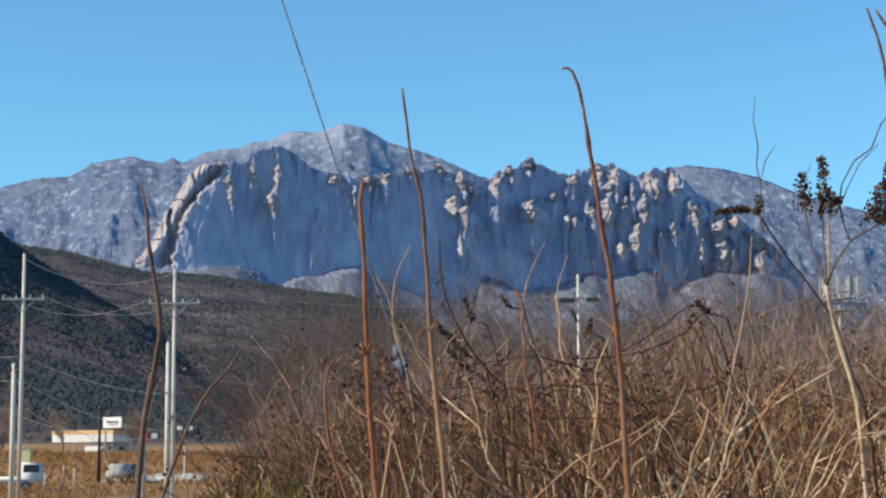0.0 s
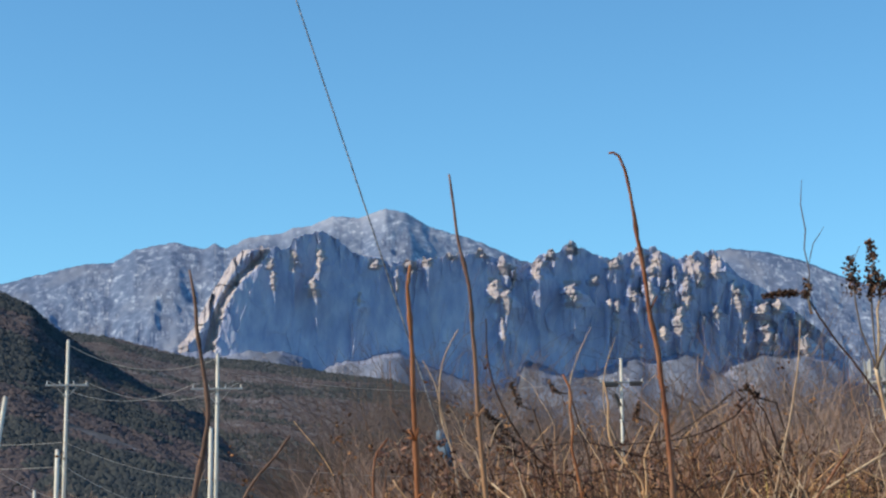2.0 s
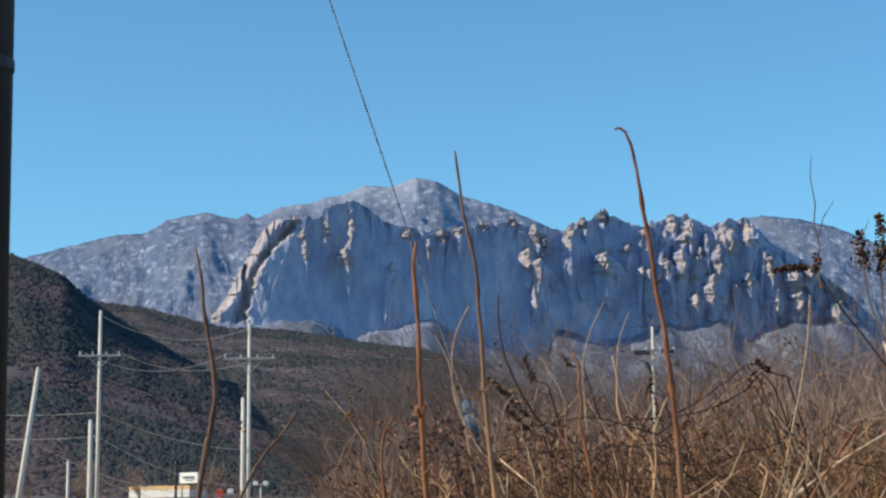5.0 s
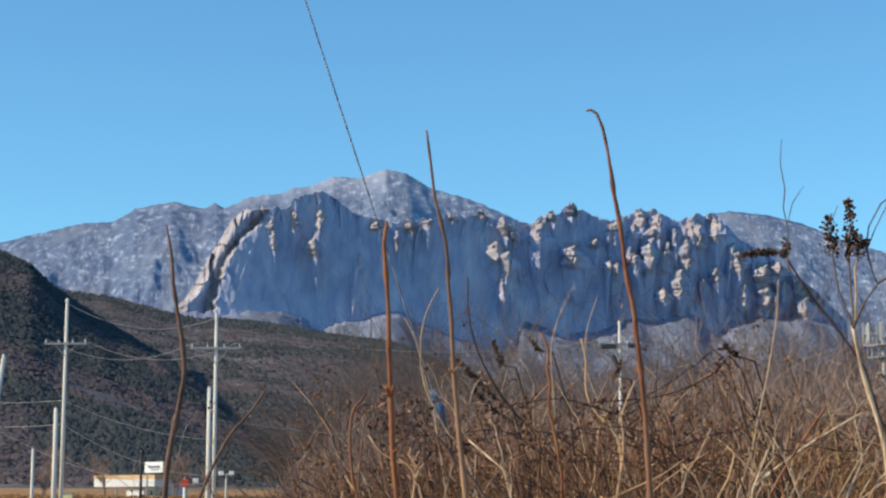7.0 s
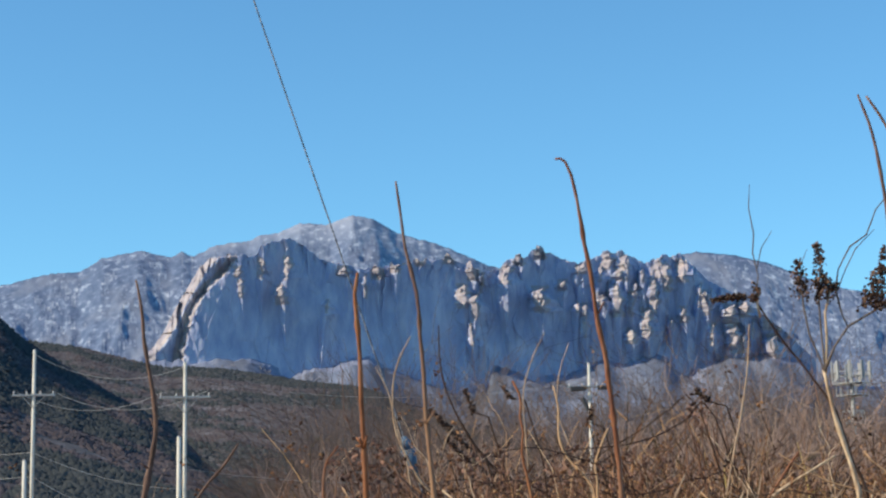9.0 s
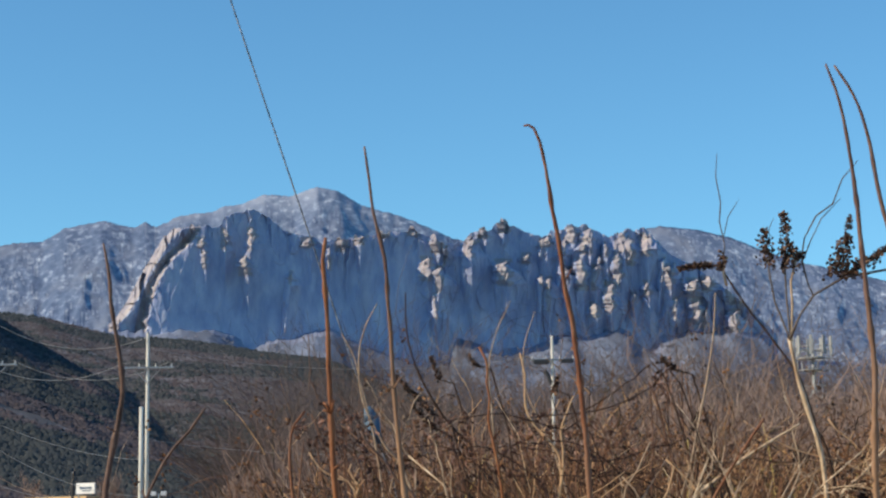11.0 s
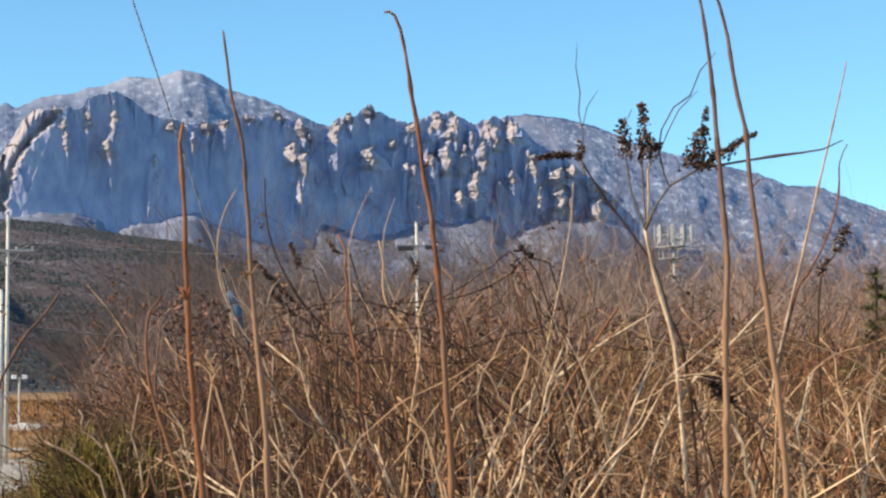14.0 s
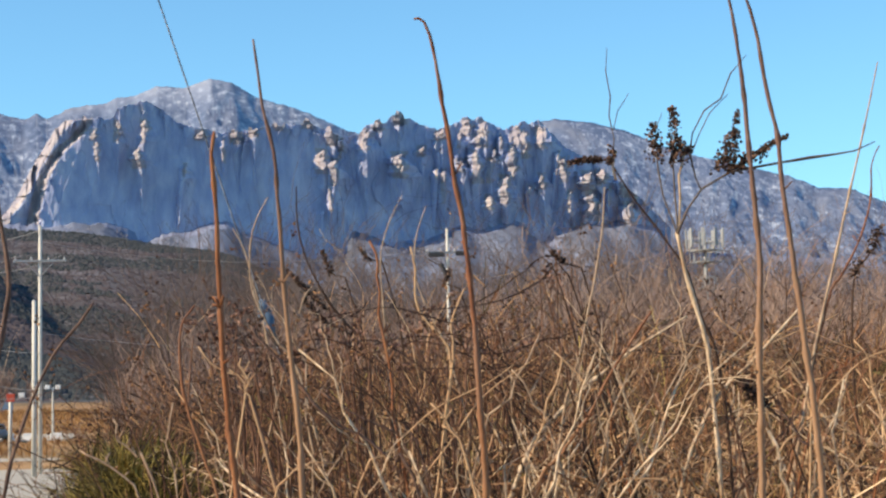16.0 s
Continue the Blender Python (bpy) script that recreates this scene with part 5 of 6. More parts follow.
D2 = 2.9
foot2 = Vector((0.72, D2 + 0.05, -0.02))
weed2 = thing("seeding_weed", foot2, "dry dark weed with a drooping seed spike and a whip-like tip", "weed")
limb("whip", [(0.527, 2.088), (0.524, 2.050), (0.530, 2.010), (0.527, 1.980), (0.534, 1.945), (0.530, 1.904)], D2, 0.0004, 0.0011, M_TWIG, 45, weed2, foot2)
limb("stem", [(0.530, 1.904), (0.545, 1.878), (0.571, 1.838), (0.592, 1.812), (0.626, 1.763), (0.66, 1.68), (0.70, 1.4), (0.72, -0.02)],
     D2, 0.0013, 0.0030, M_DARKTWIG, 41, weed2, foot2)
limb("twig", [(0.559, 2.015), (0.541, 1.988), (0.533, 1.957)], D2, 0.0004, 0.0008, M_TWIG, 42, weed2, foot2)
limb("twig", [(0.462, 1.910), (0.493, 1.915), (0.530, 1.909)], D2, 0.0010, 0.0016, M_DARKTWIG, 43, weed2, foot2)
limb("twig", [(0.536, 1.925), (0.532, 1.915), (0.531, 1.90), (0.535, 1.88)], D2, 0.0026, 0.0022, M_PALESTALK, 44, weed2, foot2)
seed_head(weed2, Vector((0.512, D2, 1.913)) - foot2, Vector((0.464, D2, 1.908)) - foot2, 0.010, 0.007, 110, 11)
seed_head(weed2, Vector((0.528, D2, 1.905)) - foot2, Vector((0.530, D2, 1.935)) - foot2, 0.007, 0.005, 30, 12)

foot3 = Vector((1.02, 3.2, -0.02))
weed3 = thing("seeding_weed", foot3, "dry weed with small dark seed tufts in the scrub", "weed")
limb("stem", [(1.05, 1.84), (1.035, 1.80), (1.0, 1.755), (0.99, 1.6), (1.0, 1.3), (1.02, -0.02)], 3.2, 0.0009, 0.0030, M_DARKTWIG, 51, weed3, foot3)
seed_head(weed3, Vector((1.03, 3.2, 1.79)) - foot3, Vector((1.045, 3.2, 1.835)) - foot3, 0.012, 0.010, 60, 13)
seed_head(weed3, Vector((0.995, 3.2, 1.75)) - foot3, Vector((1.01, 3.2, 1.775)) - foot3, 0.010, 0.007, 40, 14)

for (ax, az), (bx, bz), d, n, s in (((0.034, 1.788), (0.097, 1.723), 3.4, 120, 21), ((0.060, 1.742), (0.100, 1.700), 3.45, 80, 22), ((0.700, 1.575), (0.742, 1.530), 2.85, 170, 23),
                                    ((0.100, 1.845), (0.115, 1.80), 3.6, 40, 24), ((0.175, 1.86), (0.190, 1.835), 3.7, 30, 25), ((0.330, 1.80), (0.322, 1.77), 3.5, 30, 26),
                                    ((0.460, 1.79), (0.482, 1.77), 3.1, 50, 27), ((0.492, 1.69), (0.484, 1.66), 2.95, 45, 28)):
    pf = Vector((bx + 0.12, d, -0.02))
    pod = thing("pod_stem", pf, "dark slanting dry stem hung with withered pods", "weed", "podded stems")
    wood_mesh("stem", [Vector((ax, d, az)) - pf, Vector((bx, d, bz)) - pf, Vector((bx + 0.06, d, bz - 0.12)) - pf, Vector((bx + 0.11, d, 0.8)) - pf, Vector((0, 0, 0))],
              0.0012, 0.0028, M_DARKTWIG, pod, 0.05, 0.1, 5, s)
    seed_head(pod, Vector((bx, d, bz)) - pf, Vector((ax, d, az)) - pf, 0.014 if s == 23 else 0.006, 0.010 if s == 23 else 0.005, n, s, "pod_spike")

# ---------------------------------------------------------------- the tangle of dry brush

BRUSH_TOP = [(-0.16, -0.05), (-0.12, -0.040), (-0.10, -0.030), (-0.075, -0.012), (-0.055, 0.006), (-0.03, 0.028), (0.01, 0.046), (0.10, 0.052), (0.2, 0.053), (0.45, 0.056)]
SCRUB_TOP = [(-0.16, -0.070), (-0.12, -0.060), (-0.10, -0.034), (-0.088, -0.004), (-0.075, 0.012), (-0.05, 0.026), (-0.02, 0.038), (0.01, 0.046), (0.10, 0.052), (0.2, 0.053), (0.45, 0.056)]


def brush(name, mat, label, count, d0, d1, u0, u1, seed, r, spread, bend, lift=0.0, leafy=0, sides=3, crop=1.0, line=None, leaf=None, drop=0.034):
    """Thousands of thin twigs rising from the ground, leaning and forking, as one tangle."""
    rng = random.Random(seed)
    V, F, LV, LF = [], [], [], []
    for _ in range(count):
        d = d0 + (d1 - d0) * rng.random() ** 1.25
        u = rng.uniform(u0, u1)
        x = u * d
        top = line_at(line or BRUSH_TOP, u) + lift
        clump = noise.noise(Vector((u * 22, d * 0.5, seed)))
        v = top + 0.020 * clump - abs(rng.gauss(0, drop)) + (rng.random() ** 7) * 0.04
        h = max(0.25, 1.5 + v * d) * crop
        lean = rng.gauss(0, spread)
        way = Vector((lean, rng.gauss(0, spread), 1)).normalized()
        z = ground_z(x, d)
        reach = max(0.15, min(h - 0.5, 0.15 + 0.075 * d))
        p = Vector((x - lean * reach * 0.5, d, z + (h - reach)))
        base = Vector((x - lean * reach * 0.8 + rng.uniform(-.06, .06), d + rng.uniform(-.1, .1), z - 0.02))
        pts = [base, p]
        n = 5
        w = way
        arc = Vector((rng.gauss(0, bend * 0.9), rng.gauss(0, bend * 0.9), 0))
        for k in range(n):
            w = (w + arc + Vector((rng.gauss(0, bend), rng.gauss(0, bend * 0.7), rng.gauss(0, bend * 0.5)))).normalized()
            p = p + w * (reach / n)
            pts.append(p.copy())
        rr = r * rng.uniform(0.5, 1.5) * (0.55 + 0.45 * d / 4)
        tube(V, F, pts, rr * 1.2, rr * 0.45, sides)
        for _ in range(rng.choice((0, 1, 2, 3, 4))):
            k = rng.randint(2, n)
            q = pts[k]
            ww = (w + Vector((rng.uniform(-1, 1), rng.uniform(-1, 1), rng.uniform(-0.3, 0.6)))).normalized()
            side = [q]
            for _ in range(3):
                ww = (ww + Vector((rng.gauss(0, bend), rng.gauss(0, bend), rng.gauss(0, bend)))).normalized()
                q = q + ww * reach * rng.uniform(0.06, 0.24)
                side.append(q.copy())
            tube(V, F, side, rr * 0.65, rr * 0.3, 3)
            if leafy and rng.random() < leafy:
                for _ in range(rng.randint(1, 4)):
                    c = rng.choice(side[1:])
                    s = rng.uniform(0.005, 0.013) * (0.6 + 0.1 * d)
                    a = Vector((rng.uniform(-1, 1), rng.uniform(-1, 1), rng.uniform(-1, 0.4))).normalized()
                    b = a.orthogonal().normalized() * s * 0.35
                    i = len(LV)
                    LV.extend((c, c + a * s * 0.5 + b, c + a * s, c + a * s * 0.5 - b + Vector((0, 0, s * 0.15)), c + a * s * 0.45 + Vector((0, 0, s * 0.25))))
                    LF.extend(((i, i + 1, i + 4), (i + 1, i + 2, i + 4), (i + 2, i + 3, i + 4), (i + 3, i, i + 4)))
    ob = tagged(solid(name, V, F, mat), label, "brush", kind="stuff")
    if LV:
        if leaf:
            tagged(solid("shrub_leaves", LV, LF, leaf), "small olive-yellow leaves of the low shrub", "leaves", kind="stuff")
        else:
            tagged(solid("dead_leaves", LV, LF, M_LEAF), "curled brown dead leaves caught on the twigs", "leaves", kind="stuff")
    return ob


brush("dry_brush", M_BRUSH, "tangled dry tan and brown brush twigs", 3600, 3.7, 9.0, -0.08, 0.46, 11, 0.00062, 0.66, 0.36, -0.004, leafy=0.15)
brush("reddish_brush", M_BRUSHRED, "reddish-brown dry brush mixed into the tangle", 4600, 3.7, 9.0, -0.06, 0.46, 12, 0.00062, 0.74, 0.38, -0.004, leafy=0.22)
brush("bramble", M_BRAMBLE, "dark reddish bramble canes arching through the brush", 700, 3.2, 5.5, -0.06, 0.46, 19, 0.0014, 1.0, 0.42, -0.006, leafy=0.5, drop=0.028)
brush("slanting_twigs", M_PALETWIG, "bent pale twigs lying across the brush", 290, 2.8, 3.9, 0.05, 0.44, 13, 0.0023, 1.20, 0.40, -0.010)
brush("distant_scrub", M_SCRUB, "dense dark brown scrub behind the brush", 3600, 8.0, 30.0, -0.11, 0.46, 14, 0.0026, 0.30, 0.26, 0.002, line=SCRUB_TOP)
brush("distant_scrub", M_BRUSHRED, "fine reddish scrub spreading towards the trees", 3000, 20.0, 60.0, -0.09, 0.46, 15, 0.0030, 0.30, 0.26, 0.006, line=SCRUB_TOP)
WOOD_TOP = [(-0.10, 0.040), (-0.06, 0.062), (-0.03, 0.080), (0.01, 0.086), (0.03, 0.083), (0.06, 0.079), (0.12, 0.080), (0.15, 0.089), (0.20, 0.086), (0.30, 0.076), (0.46, 0.062)]
brush("leafless_wood", M_WOODHAZE, "dark leafless wood below the scree", 7500, 160.0, 380.0, -0.08, 0.46, 23, 0.0014, 0.22, 0.24, 0.0, line=WOOD_TOP, drop=0.016)
THICKET_TOP = [(-0.10, 0.030), (-0.05, 0.045), (0.0, 0.058), (0.08, 0.064), (0.13, 0.082), (0.20, 0.087), (0.46, 0.088)]
brush("leafless_thicket", M_TREE, "grey-brown leafless thicket behind the scrub", 5000, 60.0, 150.0, -0.07, 0.46, 17, 0.0022, 0.24, 0.26, 0.0, line=THICKET_TOP)
brush("tan_brush", M_PALETWIG, "light tan dry twigs thickening the brush", 520, 3.1, 5.0, 0.06, 0.46, 29, 0.0013, 0.66, 0.40, -0.004, leafy=0.0)
brush("olive_twigs", M_GREENSHRUB, "olive-brown living twigs deep in the brush", 420, 4.0, 7.0, -0.02, 0.40, 30, 0.0018, 0.45, 0.34, -0.016, leafy=0.0)


def grow(V, F, tips, p, way, long, r, level, rng):
    """One zigzag branch with forks at its nodes; its tips are noted for the withered leaves."""
    steps = 5
    pts = [p.copy()]
    w = way.copy()
    flip = rng.choice((-1, 1))
    for k in range(steps):
        flip = -flip
        w = (w + Vector((flip * rng.uniform(0.08, 0.46), rng.gauss(0, 0.18), rng.gauss(0.0, 0.18)))).normalized()
        p = p + w * (long / steps) * rng.uniform(0.7, 1.3)
        pts.append(p.copy())
        if level < 2 and k > 0 and rng.random() < (0.75 if level == 0 else 0.5):
            turn = w.cross(Vector((rng.gauss(0, 0.4), 1, rng.gauss(0, 0.3)))).normalized() * flip
            grow(V, F, tips, p, (w + turn * rng.uniform(0.5, 1.2)).normalized(), long * rng.uniform(0.28, 0.58), r * (0.85 - 0.12 * k) * 0.72, level + 1, rng)
    tube(V, F, pts, r, r * 0.4, 5 if level == 0 else 4)
    tips.append((pts[-1], pts[-2]))


def dry_shrub(u, d, v_top, mat, seed, stems, withered, label):
    """A leafless shrub: bare stems from one foot, forked above the tangle, some withered leaves curled at the tips."""
    rng = random.Random(seed)
    foot = Vector((u * d, d, ground_z(u * d, d) - 0.02))
    ob = thing("dry_shrub", foot, label, "shrub", "dry shrubs")
    height = 1.5 + v_top * d
    LV, LF = [], []
    for _ in range(stems):
        V, F, tips = [], [], []
        lean = rng.gauss(0, 0.30)
        h = height - rng.uniform(0.0, 0.12)
        fork = h - rng.uniform(0.26, 0.46)
        a = Vector((lean * 0.5, rng.gauss(0, 0.05), fork))
        r = rng.uniform(0.0013, 0.0031) * (1.25 if mat in (M_PALESTALK, M_GREYSTALK) else 1.0)
        tube(V, F, [Vector((0, 0, 0)), Vector((lean * 0.2, a.y * 0.5, fork * 0.55)), a], r * 1.5, r, 5)
        grow(V, F, tips, a, Vector((lean * 1.6, rng.gauss(0, 0.1), 1)).normalized(), h - fork, r, 0, rng)
        solid("branch", V, F, mat, ob, smooth=True)
        for tip, prev in tips:
            if rng.random() < withered:
                for _ in range(rng.randint(2, 6)):
                    husk(LV, LF, tip.lerp(prev, rng.random()) + Vector((rng.gauss(0, 0.004), rng.gauss(0, 0.004), rng.gauss(-0.003, 0.005))), rng.uniform(0.003, 0.008), rng)
    if LV:
        solid("withered_foliage", LV, LF, M_LEAF, ob, "curled brown withered leaves")["kind"] = "stuff"
    return ob


PALE_SHRUB, GREY_SHRUB = "pale bare forked shrub standing in the brush", "grey leafless shrub with fine forked twigs"
RED_SHRUB, DARK_SHRUB = "reddish shrub with curled withered leaves", "dark leafless shrub with crooked branches"
for u, d, v, mat, n, wi, label in ((-0.012, 2.9, 0.066, M_MAUVE, 5, 0.9, RED_SHRUB), (0.004, 2.95, 0.058, M_MAUVE, 4, 0.8, RED_SHRUB), (0.042, 3.2, 0.066, M_MAUVE, 3, 0.7, RED_SHRUB),
                                   (0.059, 3.3, 0.074, M_PALETWIG, 3, 0.1, PALE_SHRUB), (0.098, 3.1, 0.082, M_PALETWIG, 4, 0.1, PALE_SHRUB), (0.108, 3.4, 0.074, M_GREYSTALK, 3, 0.2, GREY_SHRUB),
                                   (0.156, 3.0, 0.078, M_GREYSTALK, 2, 0.7, GREY_SHRUB), (0.150, 3.3, 0.094, M_MAUVE, 2, 0.7, RED_SHRUB), (0.194, 3.4, 0.070, M_PALETWIG, 3, 0.1, PALE_SHRUB),
                                   (0.024, 3.0, 0.044, M_DARKTWIG, 4, 0.3, DARK_SHRUB), (0.086, 2.8, 0.068, M_PALESTALK, 7, 0.1, PALE_SHRUB), (0.116, 2.75, 0.040, M_PALESTALK, 5, 0.0, PALE_SHRUB),
                                   (0.138, 2.8, 0.034, M_PALESTALK, 5, 0.0, PALE_SHRUB), (0.048, 2.7, 0.010, M_GREYSTALK, 5, 0.0, GREY_SHRUB), (0.225, 2.8, 0.032, M_PALESTALK, 4, 0.0, PALE_SHRUB), (-0.025, 3.3, 0.040, M_MAUVE, 4, 0.6, RED_SHRUB), (-0.034, 3.6, 0.046, M_GREYSTALK, 3, 0.2, GREY_SHRUB)):
    dry_shrub(u, d, v, mat, int(u * 1000) + 300, n, wi, label)
shrub_rng = random.Random(91)
for k in range(80):
    u = shrub_rng.uniform(-0.03, 0.43)
    d = 2.85 + 1.6 * shrub_rng.random() ** 1.6
    mat, label, wi = shrub_rng.choice(((M_PALETWIG, PALE_SHRUB, 0.1), (M_GREYSTALK, GREY_SHRUB, 0.2), (M_MAUVE, RED_SHRUB, 0.8), (M_MAUVE, RED_SHRUB, 0.8), (M_STALK, RED_SHRUB, 0.4), (M_DARKTWIG, DARK_SHRUB, 0.5)))
    if u < 0.07 and mat in (M_PALETWIG, M_GREYSTALK):
        mat, label, wi = (M_DARKTWIG, DARK_SHRUB, 0.5) if k % 2 else (M_MAUVE, RED_SHRUB, 0.8)
    dry_shrub(u, d, line_at(BRUSH_TOP, u) + shrub_rng.uniform(-0.030, 0.012), mat, 500 + k, shrub_rng.randint(2, 4), wi, label)

# long canes that arch across the brush, most of them dark, leaning to the right
cane_rng = random.Random(57)
for k in range(40):
    d = cane_rng.uniform(2.75, 3.3)
    u = cane_rng.uniform(-0.035, 0.11) if k < 24 else cane_rng.uniform(0.08, 0.40)
    s = 1 if (k < 24 and cane_rng.random() < 0.8) or cane_rng.random() < 0.4 else -1
    x, z = u * d, 1.5 + d * (line_at(BRUSH_TOP, u) + cane_rng.uniform(-0.022, 0.008))
    slope, pts = cane_rng.uniform(-0.5, 0.9), []
    for q in range(7):
        pts.append((x, z))
        step = cane_rng.uniform(0.03, 0.055)
        x += s * step
        z -= step * slope
        slope = min(2.4, slope + cane_rng.uniform(-0.25, 0.65))
    mat, label = ((M_DARKTWIG, "dark cane arching through the brush"), (M_BRAMBLE, "dark reddish cane arching through the brush"),
                  (M_PALETWIG, "pale cane arching through the brush"))[k % 2 if k < 28 else 2]
    stalk(pts, d, 0.0005, cane_rng.uniform(0.0014, 0.0022), mat, label, 700 + k, 3, group="arching canes")


# single crooked sticks that stand out of the brush: points from the tip down, distance, thickness
DARK_STICK, PALE_STICK, GREY_STICK = "dark crooked cane lying across the brush", "pale crooked stick in the brush", "grey weathered stick in the brush"
TAN_STICK, WHITE_STICK = "orange-tan bent stick in the brush", "bleached broken stick in the brush"
CANES = [([(-0.126, 1.601), (-0.088, 1.578), (-0.059, 1.565), (-0.027, 1.553)], 2.8, 0.0021), ([(0.071, 1.563), (0.108, 1.535), (0.145, 1.516), (0.211, 1.487)], 2.8, 0.0024),
         ([(-0.026, 1.656), (-0.003, 1.624), (0.024, 1.586), (0.060, 1.544), (0.097, 1.511), (0.142, 1.488), (0.202, 1.441)], 2.75, 0.0027),
         ([(-0.119, 1.855), (-0.117, 1.788), (-0.108, 1.760), (-0.092, 1.732)], 3.3, 0.0016), ([(0.744, 1.522), (0.776, 1.491), (0.799, 1.466), (0.842, 1.433)], 2.8, 0.0024)]
STICKS = [([(-0.098, 1.624), (-0.080, 1.599), (-0.062, 1.588), (-0.035, 1.572), (-0.028, 1.554)], 2.7, 0.0019), ([(-0.040, 1.609), (-0.037, 1.589), (-0.033, 1.568)], 2.75, 0.0022),
          ([(0.090, 1.458), (0.058, 1.461), (0.032, 1.449), (0.009, 1.428)], 2.7, 0.0022), ([(0.215, 1.780), (0.221, 1.711), (0.243, 1.662), (0.272, 1.627), (0.268, 1.544)], 2.9, 0.0024),
          ([(0.296, 1.715), (0.283, 1.686), (0.277, 1.637), (0.272, 1.568)], 2.9, 0.0022), ([(0.225, 1.539), (0.246, 1.516), (0.265, 1.489)], 2.7, 0.0026),
          ([(0.425, 1.615), (0.470, 1.569), (0.499, 1.535)], 2.85, 0.0022), ([(0.429, 1.602), (0.404, 1.540), (0.384, 1.474), (0.369, 1.419)], 2.8, 0.0024)]
RIGHT_STICKS = [([(0.572, 1.424), (0.521, 1.427), (0.479, 1.419)], 2.7, 0.0022), ([(0.682, 1.675), (0.714, 1.644), (0.738, 1.611)], 2.9, 0.0020),
                ([(0.807, 1.537), (0.798, 1.486), (0.793, 1.410)], 2.8, 0.0026), ([(0.900, 1.627), (0.924, 1.592), (0.936, 1.528), (0.949, 1.463)], 2.9, 0.0022)]
GREYS = [([(0.069, 1.737), (0.053, 1.712), (0.038, 1.659)], 3.1, 0.0020), ([(0.353, 1.588), (0.380, 1.550), (0.399, 1.526)], 2.8, 0.0022),
         ([(0.396, 1.639), (0.376, 1.597), (0.352, 1.546), (0.318, 1.523)], 2.8, 0.0022), ([(0.491, 1.639), (0.504, 1.617), (0.525, 1.599)], 2.9, 0.0018)]
TANS = [([(0.495, 1.558), (0.499, 1.510), (0.508, 1.468)], 2.8, 0.0026), ([(0.920, 1.614), (0.883, 1.587), (0.847, 1.563)], 2.9, 0.0022),
        ([(0.928, 1.507), (0.911, 1.450), (0.894, 1.406)], 2.8, 0.0026), ([(0.148, 1.780), (0.160, 1.746), (0.162, 1.704), (0.166, 1.642), (0.179, 1.562), (0.185, 1.496)], 2.8, 0.0030)]
BUSH_STICKS = [([(-0.278, 1.483), (-0.251, 1.469), (-0.233, 1.458), (-0.198, 1.43)], 2.85, 0.0025), ([(-0.229, 1.527), (-0.225, 1.509), (-0.21, 1.488), (-0.176, 1.448)], 2.85, 0.0024),
               ([(-0.142, 1.55), (-0.149, 1.507), (-0.147, 1.472), (-0.138, 1.427)], 2.85, 0.0020), ([(-0.094, 1.507), (-0.081, 1.477), (-0.069, 1.428)], 2.85, 0.0019)]
WHITES = [([(0.709, 1.491), (0.724, 1.446), (0.732, 1.412)], 2.7, 0.0028), ([(0.852, 1.565), (0.838, 1.508), (0.834, 1.462)], 2.8, 0.0026)]
for sticks, mat, label in ((CANES, M_REDTWIG, DARK_STICK), (STICKS, M_PALETWIG, PALE_STICK), (RIGHT_STICKS, M_PALETWIG, PALE_STICK), (GREYS, M_GREYSTALK, GREY_STICK),
                           (TANS, M_ORANGESTALK, TAN_STICK), (WHITES, M_PALESTALK, WHITE_STICK), (BUSH_STICKS, M_GREYSTALK, GREY_STICK)):
    for k, (pts, d, r) in enumerate(sticks):
        crook = random.Random(40 + k + len(label))
        bent = []
        for (ax, az), (bx, bz) in zip(pts, pts[1:]):
            bent += [(ax, az), ((ax + bx) / 2 + crook.uniform(-0.006, 0.006), (az + bz) / 2 + crook.uniform(-0.004, 0.004))]
        stalk(bent + [pts[-1]], d, r * 0.55, r, mat, label, 1200 + 17 * k + len(label), 4, group="crooked sticks")


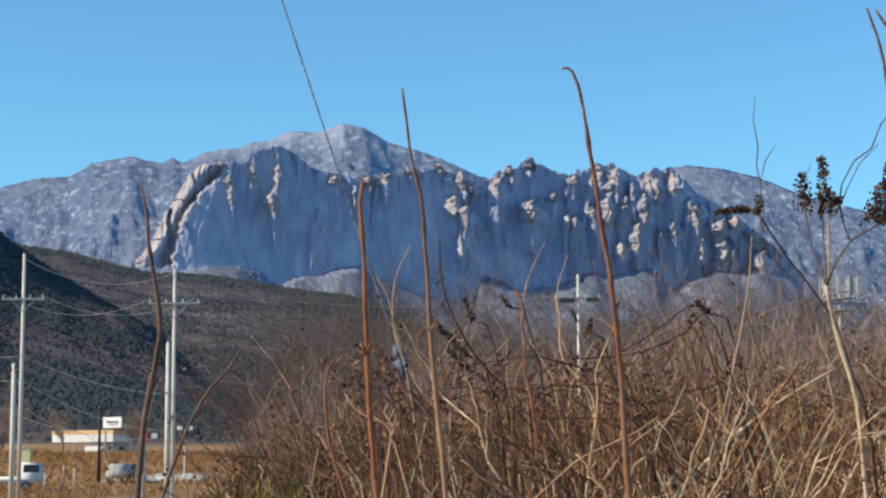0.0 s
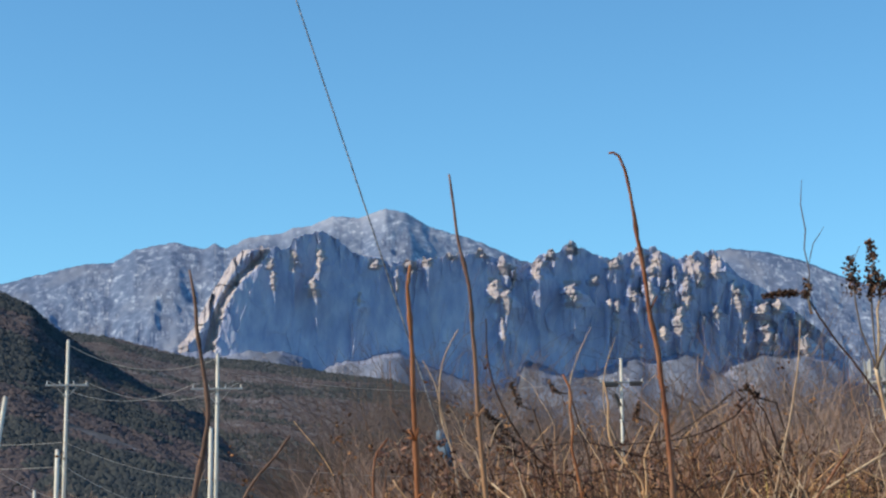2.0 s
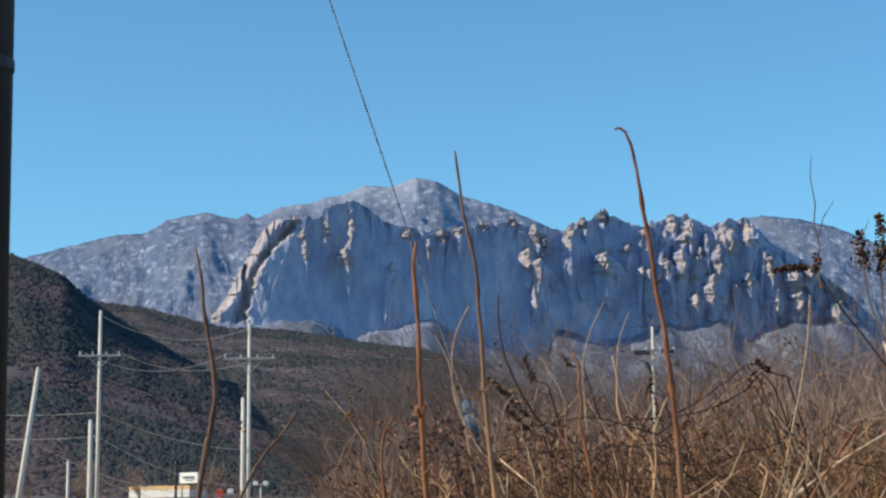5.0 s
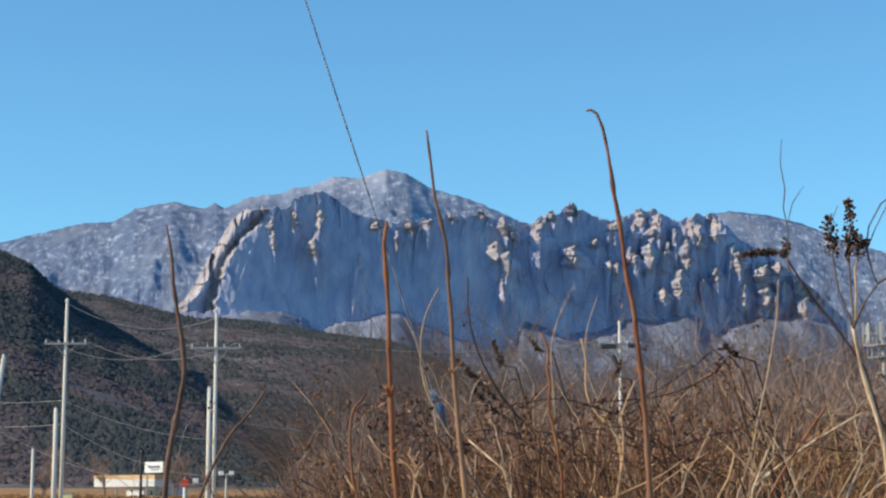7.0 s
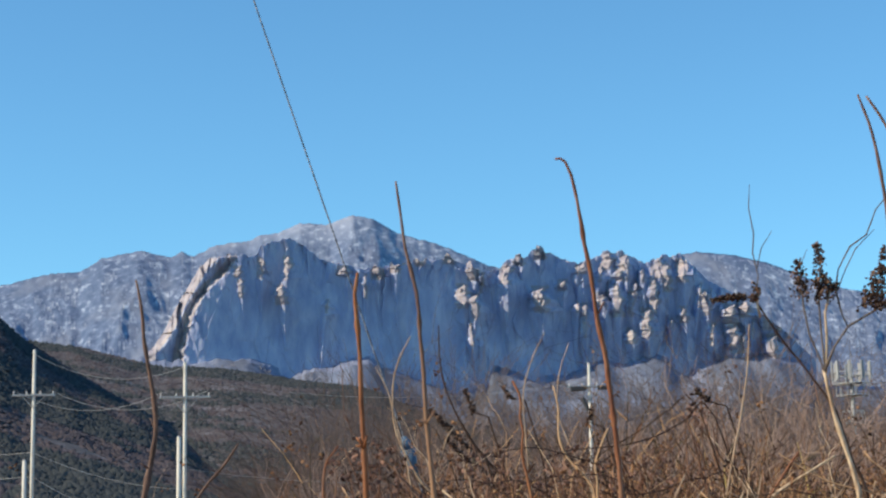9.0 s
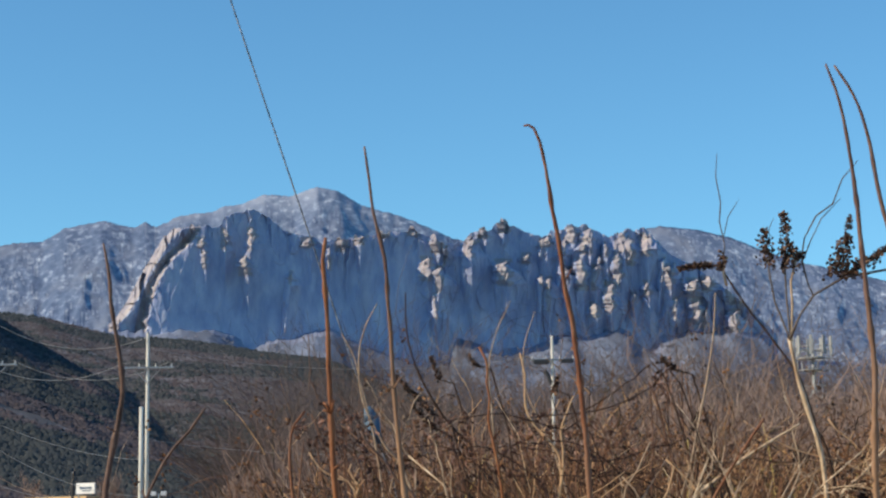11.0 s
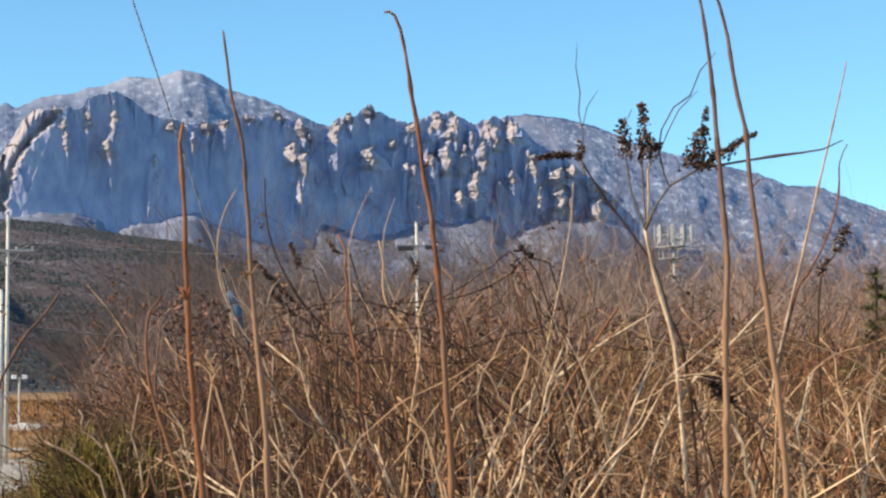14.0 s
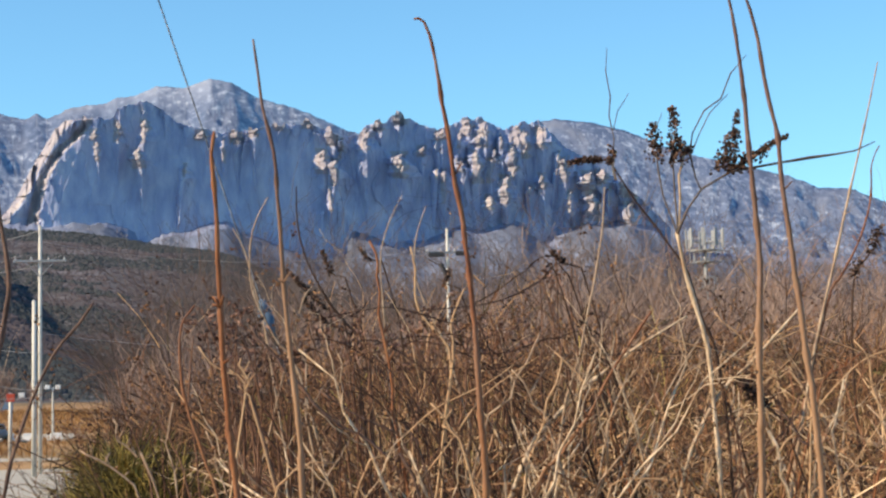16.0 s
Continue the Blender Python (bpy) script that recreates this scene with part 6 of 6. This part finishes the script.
def withered_shrub(u, d, v, wide, tall, count, seed):
    """Arching mauve branches under a crowd of curled, withered leaves."""
    rng = random.Random(seed)
    foot = Vector((u * d + 0.04, d, ground_z(u * d, d) - 0.02))
    ob = thing("withered_shrub", foot, "reddish shrub thick with curled withered leaves", "shrub", "withered shrubs")
    heart = Vector((u * d, d, 1.5 + v * d)) - foot
    V, F = [], []
    for k in range(9):
        end = heart + Vector((rng.uniform(-1, 1) * wide, rng.uniform(-0.05, 0.05), rng.uniform(-0.6, 1.0) * tall))
        mid = Vector((end.x * 0.4 + rng.gauss(0, 0.02), 0, end.z * 0.86))
        wood_mesh("branch", [end, end.lerp(mid, 0.5) + Vector((rng.gauss(0, 0.012), 0, 0.012)), mid, mid * 0.5, Vector((0, 0, 0))], 0.0009, rng.uniform(0.0018, 0.0026), M_MAUVE, ob, 0.02, 0.12, 5, seed + k)
    for _ in range(count):
        a = rng.random() * 6.28
        q = rng.random() ** 0.6
        p = heart + Vector((math.cos(a) * q * wide, rng.uniform(-0.06, 0.06), math.sin(a) * q * tall))
        way = Vector((rng.uniform(-1, 1), rng.uniform(-0.6, 0.6), rng.uniform(-1, 0.7))).normalized()
        side = way.cross(Vector((0.3, 1, 0.2))).normalized()
        curl = way.cross(side)
        long, half = rng.uniform(0.009, 0.022), rng.uniform(0.0012, 0.0030)
        turn, i = 0.0, len(V)
        for n in range(5):                      # a ribbon that rolls up along its length
            w = half * (0.4, 1.0, 1.0, 0.8, 0.25)[n]
            V.extend((p + side * w, p - side * w, p + curl * w * 0.7))
            turn += rng.uniform(0.3, 0.8)
            p = p + (way * math.cos(turn) + curl * math.sin(turn)) * (long / 4)
        for n in range(4):
            b = i + 3 * n
            F.extend(((b, b + 2, b + 5, b + 3), (b + 2, b + 1, b + 4, b + 5), (b + 1, b, b + 3, b + 4)))
    solid("foliage", V, F, M_CURL, ob)["kind"] = "stuff"
    return ob


for u, d, v, wide, tall, count, seed in ((-0.0215, 2.9, 0.056, 0.060, 0.045, 130, 1), (-0.004, 3.0, 0.040, 0.080, 0.040, 70, 2), (0.040, 3.0, 0.054, 0.050, 0.040, 60, 3),
                                         (0.060, 3.1, 0.040, 0.080, 0.035, 70, 4), (0.084, 3.0, 0.056, 0.055, 0.035, 50, 5), (0.118, 3.1, 0.052, 0.065, 0.035, 50, 6), (0.150, 3.2, 0.082, 0.030, 0.032, 35, 7)):
    withered_shrub(u, d, v, wide, tall, count, 900 + 10 * seed)


def olive_bush():
    """A low evergreen bush: fans of stiff narrow blades on short stems, yellowish where the sun takes them."""
    rng = random.Random(16)
    ob = thing("olive_bush", (-0.33, 4.0, 0), "low olive-green bush with narrow yellowish leaves beside the lane", "bush")
    SV, SF, V, F = [], [], [], []
    for k in range(150):
        d = rng.uniform(3.4, 4.7)
        u = rng.uniform(-0.108, -0.050) if k < 125 else rng.uniform(-0.05, -0.02)
        edge = smooth01((u + 0.118) / 0.035) * (1 - 0.5 * smooth01((u + 0.06) / 0.04))
        top = 1.5 + d * (-0.050 + 0.056 * edge + 0.012 * noise.noise(Vector((u * 60, d * 2, 1)))) - abs(rng.gauss(0, 0.11))
        base = Vector((u * d + 0.33, d - 4.0, rng.uniform(-0.02, 0.0)))
        lean = Vector((rng.gauss(0, 0.45), rng.gauss(0, 0.4), 1.0)).normalized()
        heart = Vector((base.x + lean.x * 0.12, base.y + lean.y * 0.12, top - 0.10))
        tube(SV, SF, [base, base.lerp(heart, 0.6) + Vector((rng.gauss(0, 0.03), 0, 0)), heart], 0.0026, 0.0014, 3)
        for _ in range(130):                    # stiff narrow blades that fan out from the end of the stem
            way = (lean * 0.7 + Vector((rng.gauss(0, 0.75), rng.gauss(0, 0.75), rng.gauss(0.1, 0.45)))).normalized()
            p = heart + lean * rng.uniform(-0.10, 0.03)
            long, wide = rng.uniform(0.05, 0.13), rng.uniform(0.0009, 0.0019)
            side = way.cross(Vector((0.2, 0.3, 1))).normalized() * wide
            q = p + way * long * 0.55
            e = p + way * long + Vector((0, 0, -long * 0.10))
            i = len(V)
            V.extend((p, q + side, e, q - side, q + Vector((0, 0, wide * 0.6))))
            F.extend(((i, i + 1, i + 4), (i + 1, i + 2, i + 4), (i + 2, i + 3, i + 4), (i + 3, i, i + 4)))
    solid("stem_mass", SV, SF, M_BRAMBLE, ob)["kind"] = "stuff"
    solid("foliage", V, F, M_GREENSHRUB, ob)["kind"] = "stuff"
    return ob


olive_bush()


def young_conifer(x, y, tall):
    """A thin young conifer: a trunk with whorls of drooping boughs that carry short needles."""
    rng = random.Random(5)
    z0 = ground_z(x, y) - 0.02
    ob = thing("young_conifer", (x, y, z0), "thin young conifer with dark yellowish-green needles in the scrub", "tree")
    part("trunk", rod((0, 0, 0), (0, 0, tall), 0.03, 0.006, 8), M_BRAMBLE, ob, smooth=True)
    BV, BF, V, F = [], [], [], []
    for k in range(34):
        z = tall * (0.2 + 0.78 * k / 33)
        long = (1.02 - k / 34) * tall * 0.30 * rng.uniform(0.6, 1.15)
        a = k * 2.4 + rng.uniform(-0.4, 0.4)
        tip = Vector((math.cos(a) * long, math.sin(a) * long, z + long * rng.uniform(-0.25, 0.1)))
        root = Vector((0, 0, z))
        tube(BV, BF, [root, root.lerp(tip, 0.5) + Vector((0, 0, 0.04 * long)), tip], 0.008, 0.003, 4)
        for _ in range(int(60 + 160 * long)):
            p = root.lerp(tip, rng.uniform(0.25, 1.0))
            way = Vector((rng.gauss(0, 1), rng.gauss(0, 1), rng.gauss(0.2, 0.7))).normalized()
            e, side = p + way * rng.uniform(0.04, 0.09), way.orthogonal().normalized() * 0.004
            i = len(V)
            V.extend((p - side, p + side, e, p + Vector((0, 0, 0.004))))
            F.extend(((i, i + 1, i + 2), (i + 1, i + 3, i + 2), (i + 3, i, i + 2)))
    solid("bough", BV, BF, M_BRAMBLE, ob)
    solid("needles", V, F, M_NEEDLE, ob)["kind"] = "stuff"
    return ob


young_conifer(0.341 * 9.0, 9.0, 2.2)


def field_grass():
    """Tufts of golden dry grass over the field and the bank."""
    rng = random.Random(77)
    V, F = [], []
    for _ in range(26000):
        d = rng.uniform(45, 420)
        u = rng.uniform(-0.28, -0.075) if d > 70 else rng.uniform(-0.28, -0.16)
        x = u * d
        if (abs(x + 0.128 * d + 0.5) < 3.2 and d < 127) or (149.5 < d < 161 and x > -24):
            continue
        if noise.noise(Vector((x * 0.12, d * 0.06, 3))) < -0.25:
            continue
        z = ground_z(x, d)
        h = rng.uniform(0.2, 0.75) * (0.6 + d / 900) * (1.0 + 0.8 * max(0.0, noise.noise(Vector((x * 0.3, d * 0.1, 8)))))
        lean = rng.gauss(0, 0.6)
        tube(V, F, [(x, d, z - 0.02), (x + lean * h * 0.4, d, z + h * 0.6), (x + lean * h, d, z + h)], 0.0003 * d + 0.01, 0.006 + 0.0001 * d, 3)
    return tagged(solid("field_grass", V, F, M_STRAW), "golden dry grass tufts over the far field", "grass", kind="stuff")


field_grass()
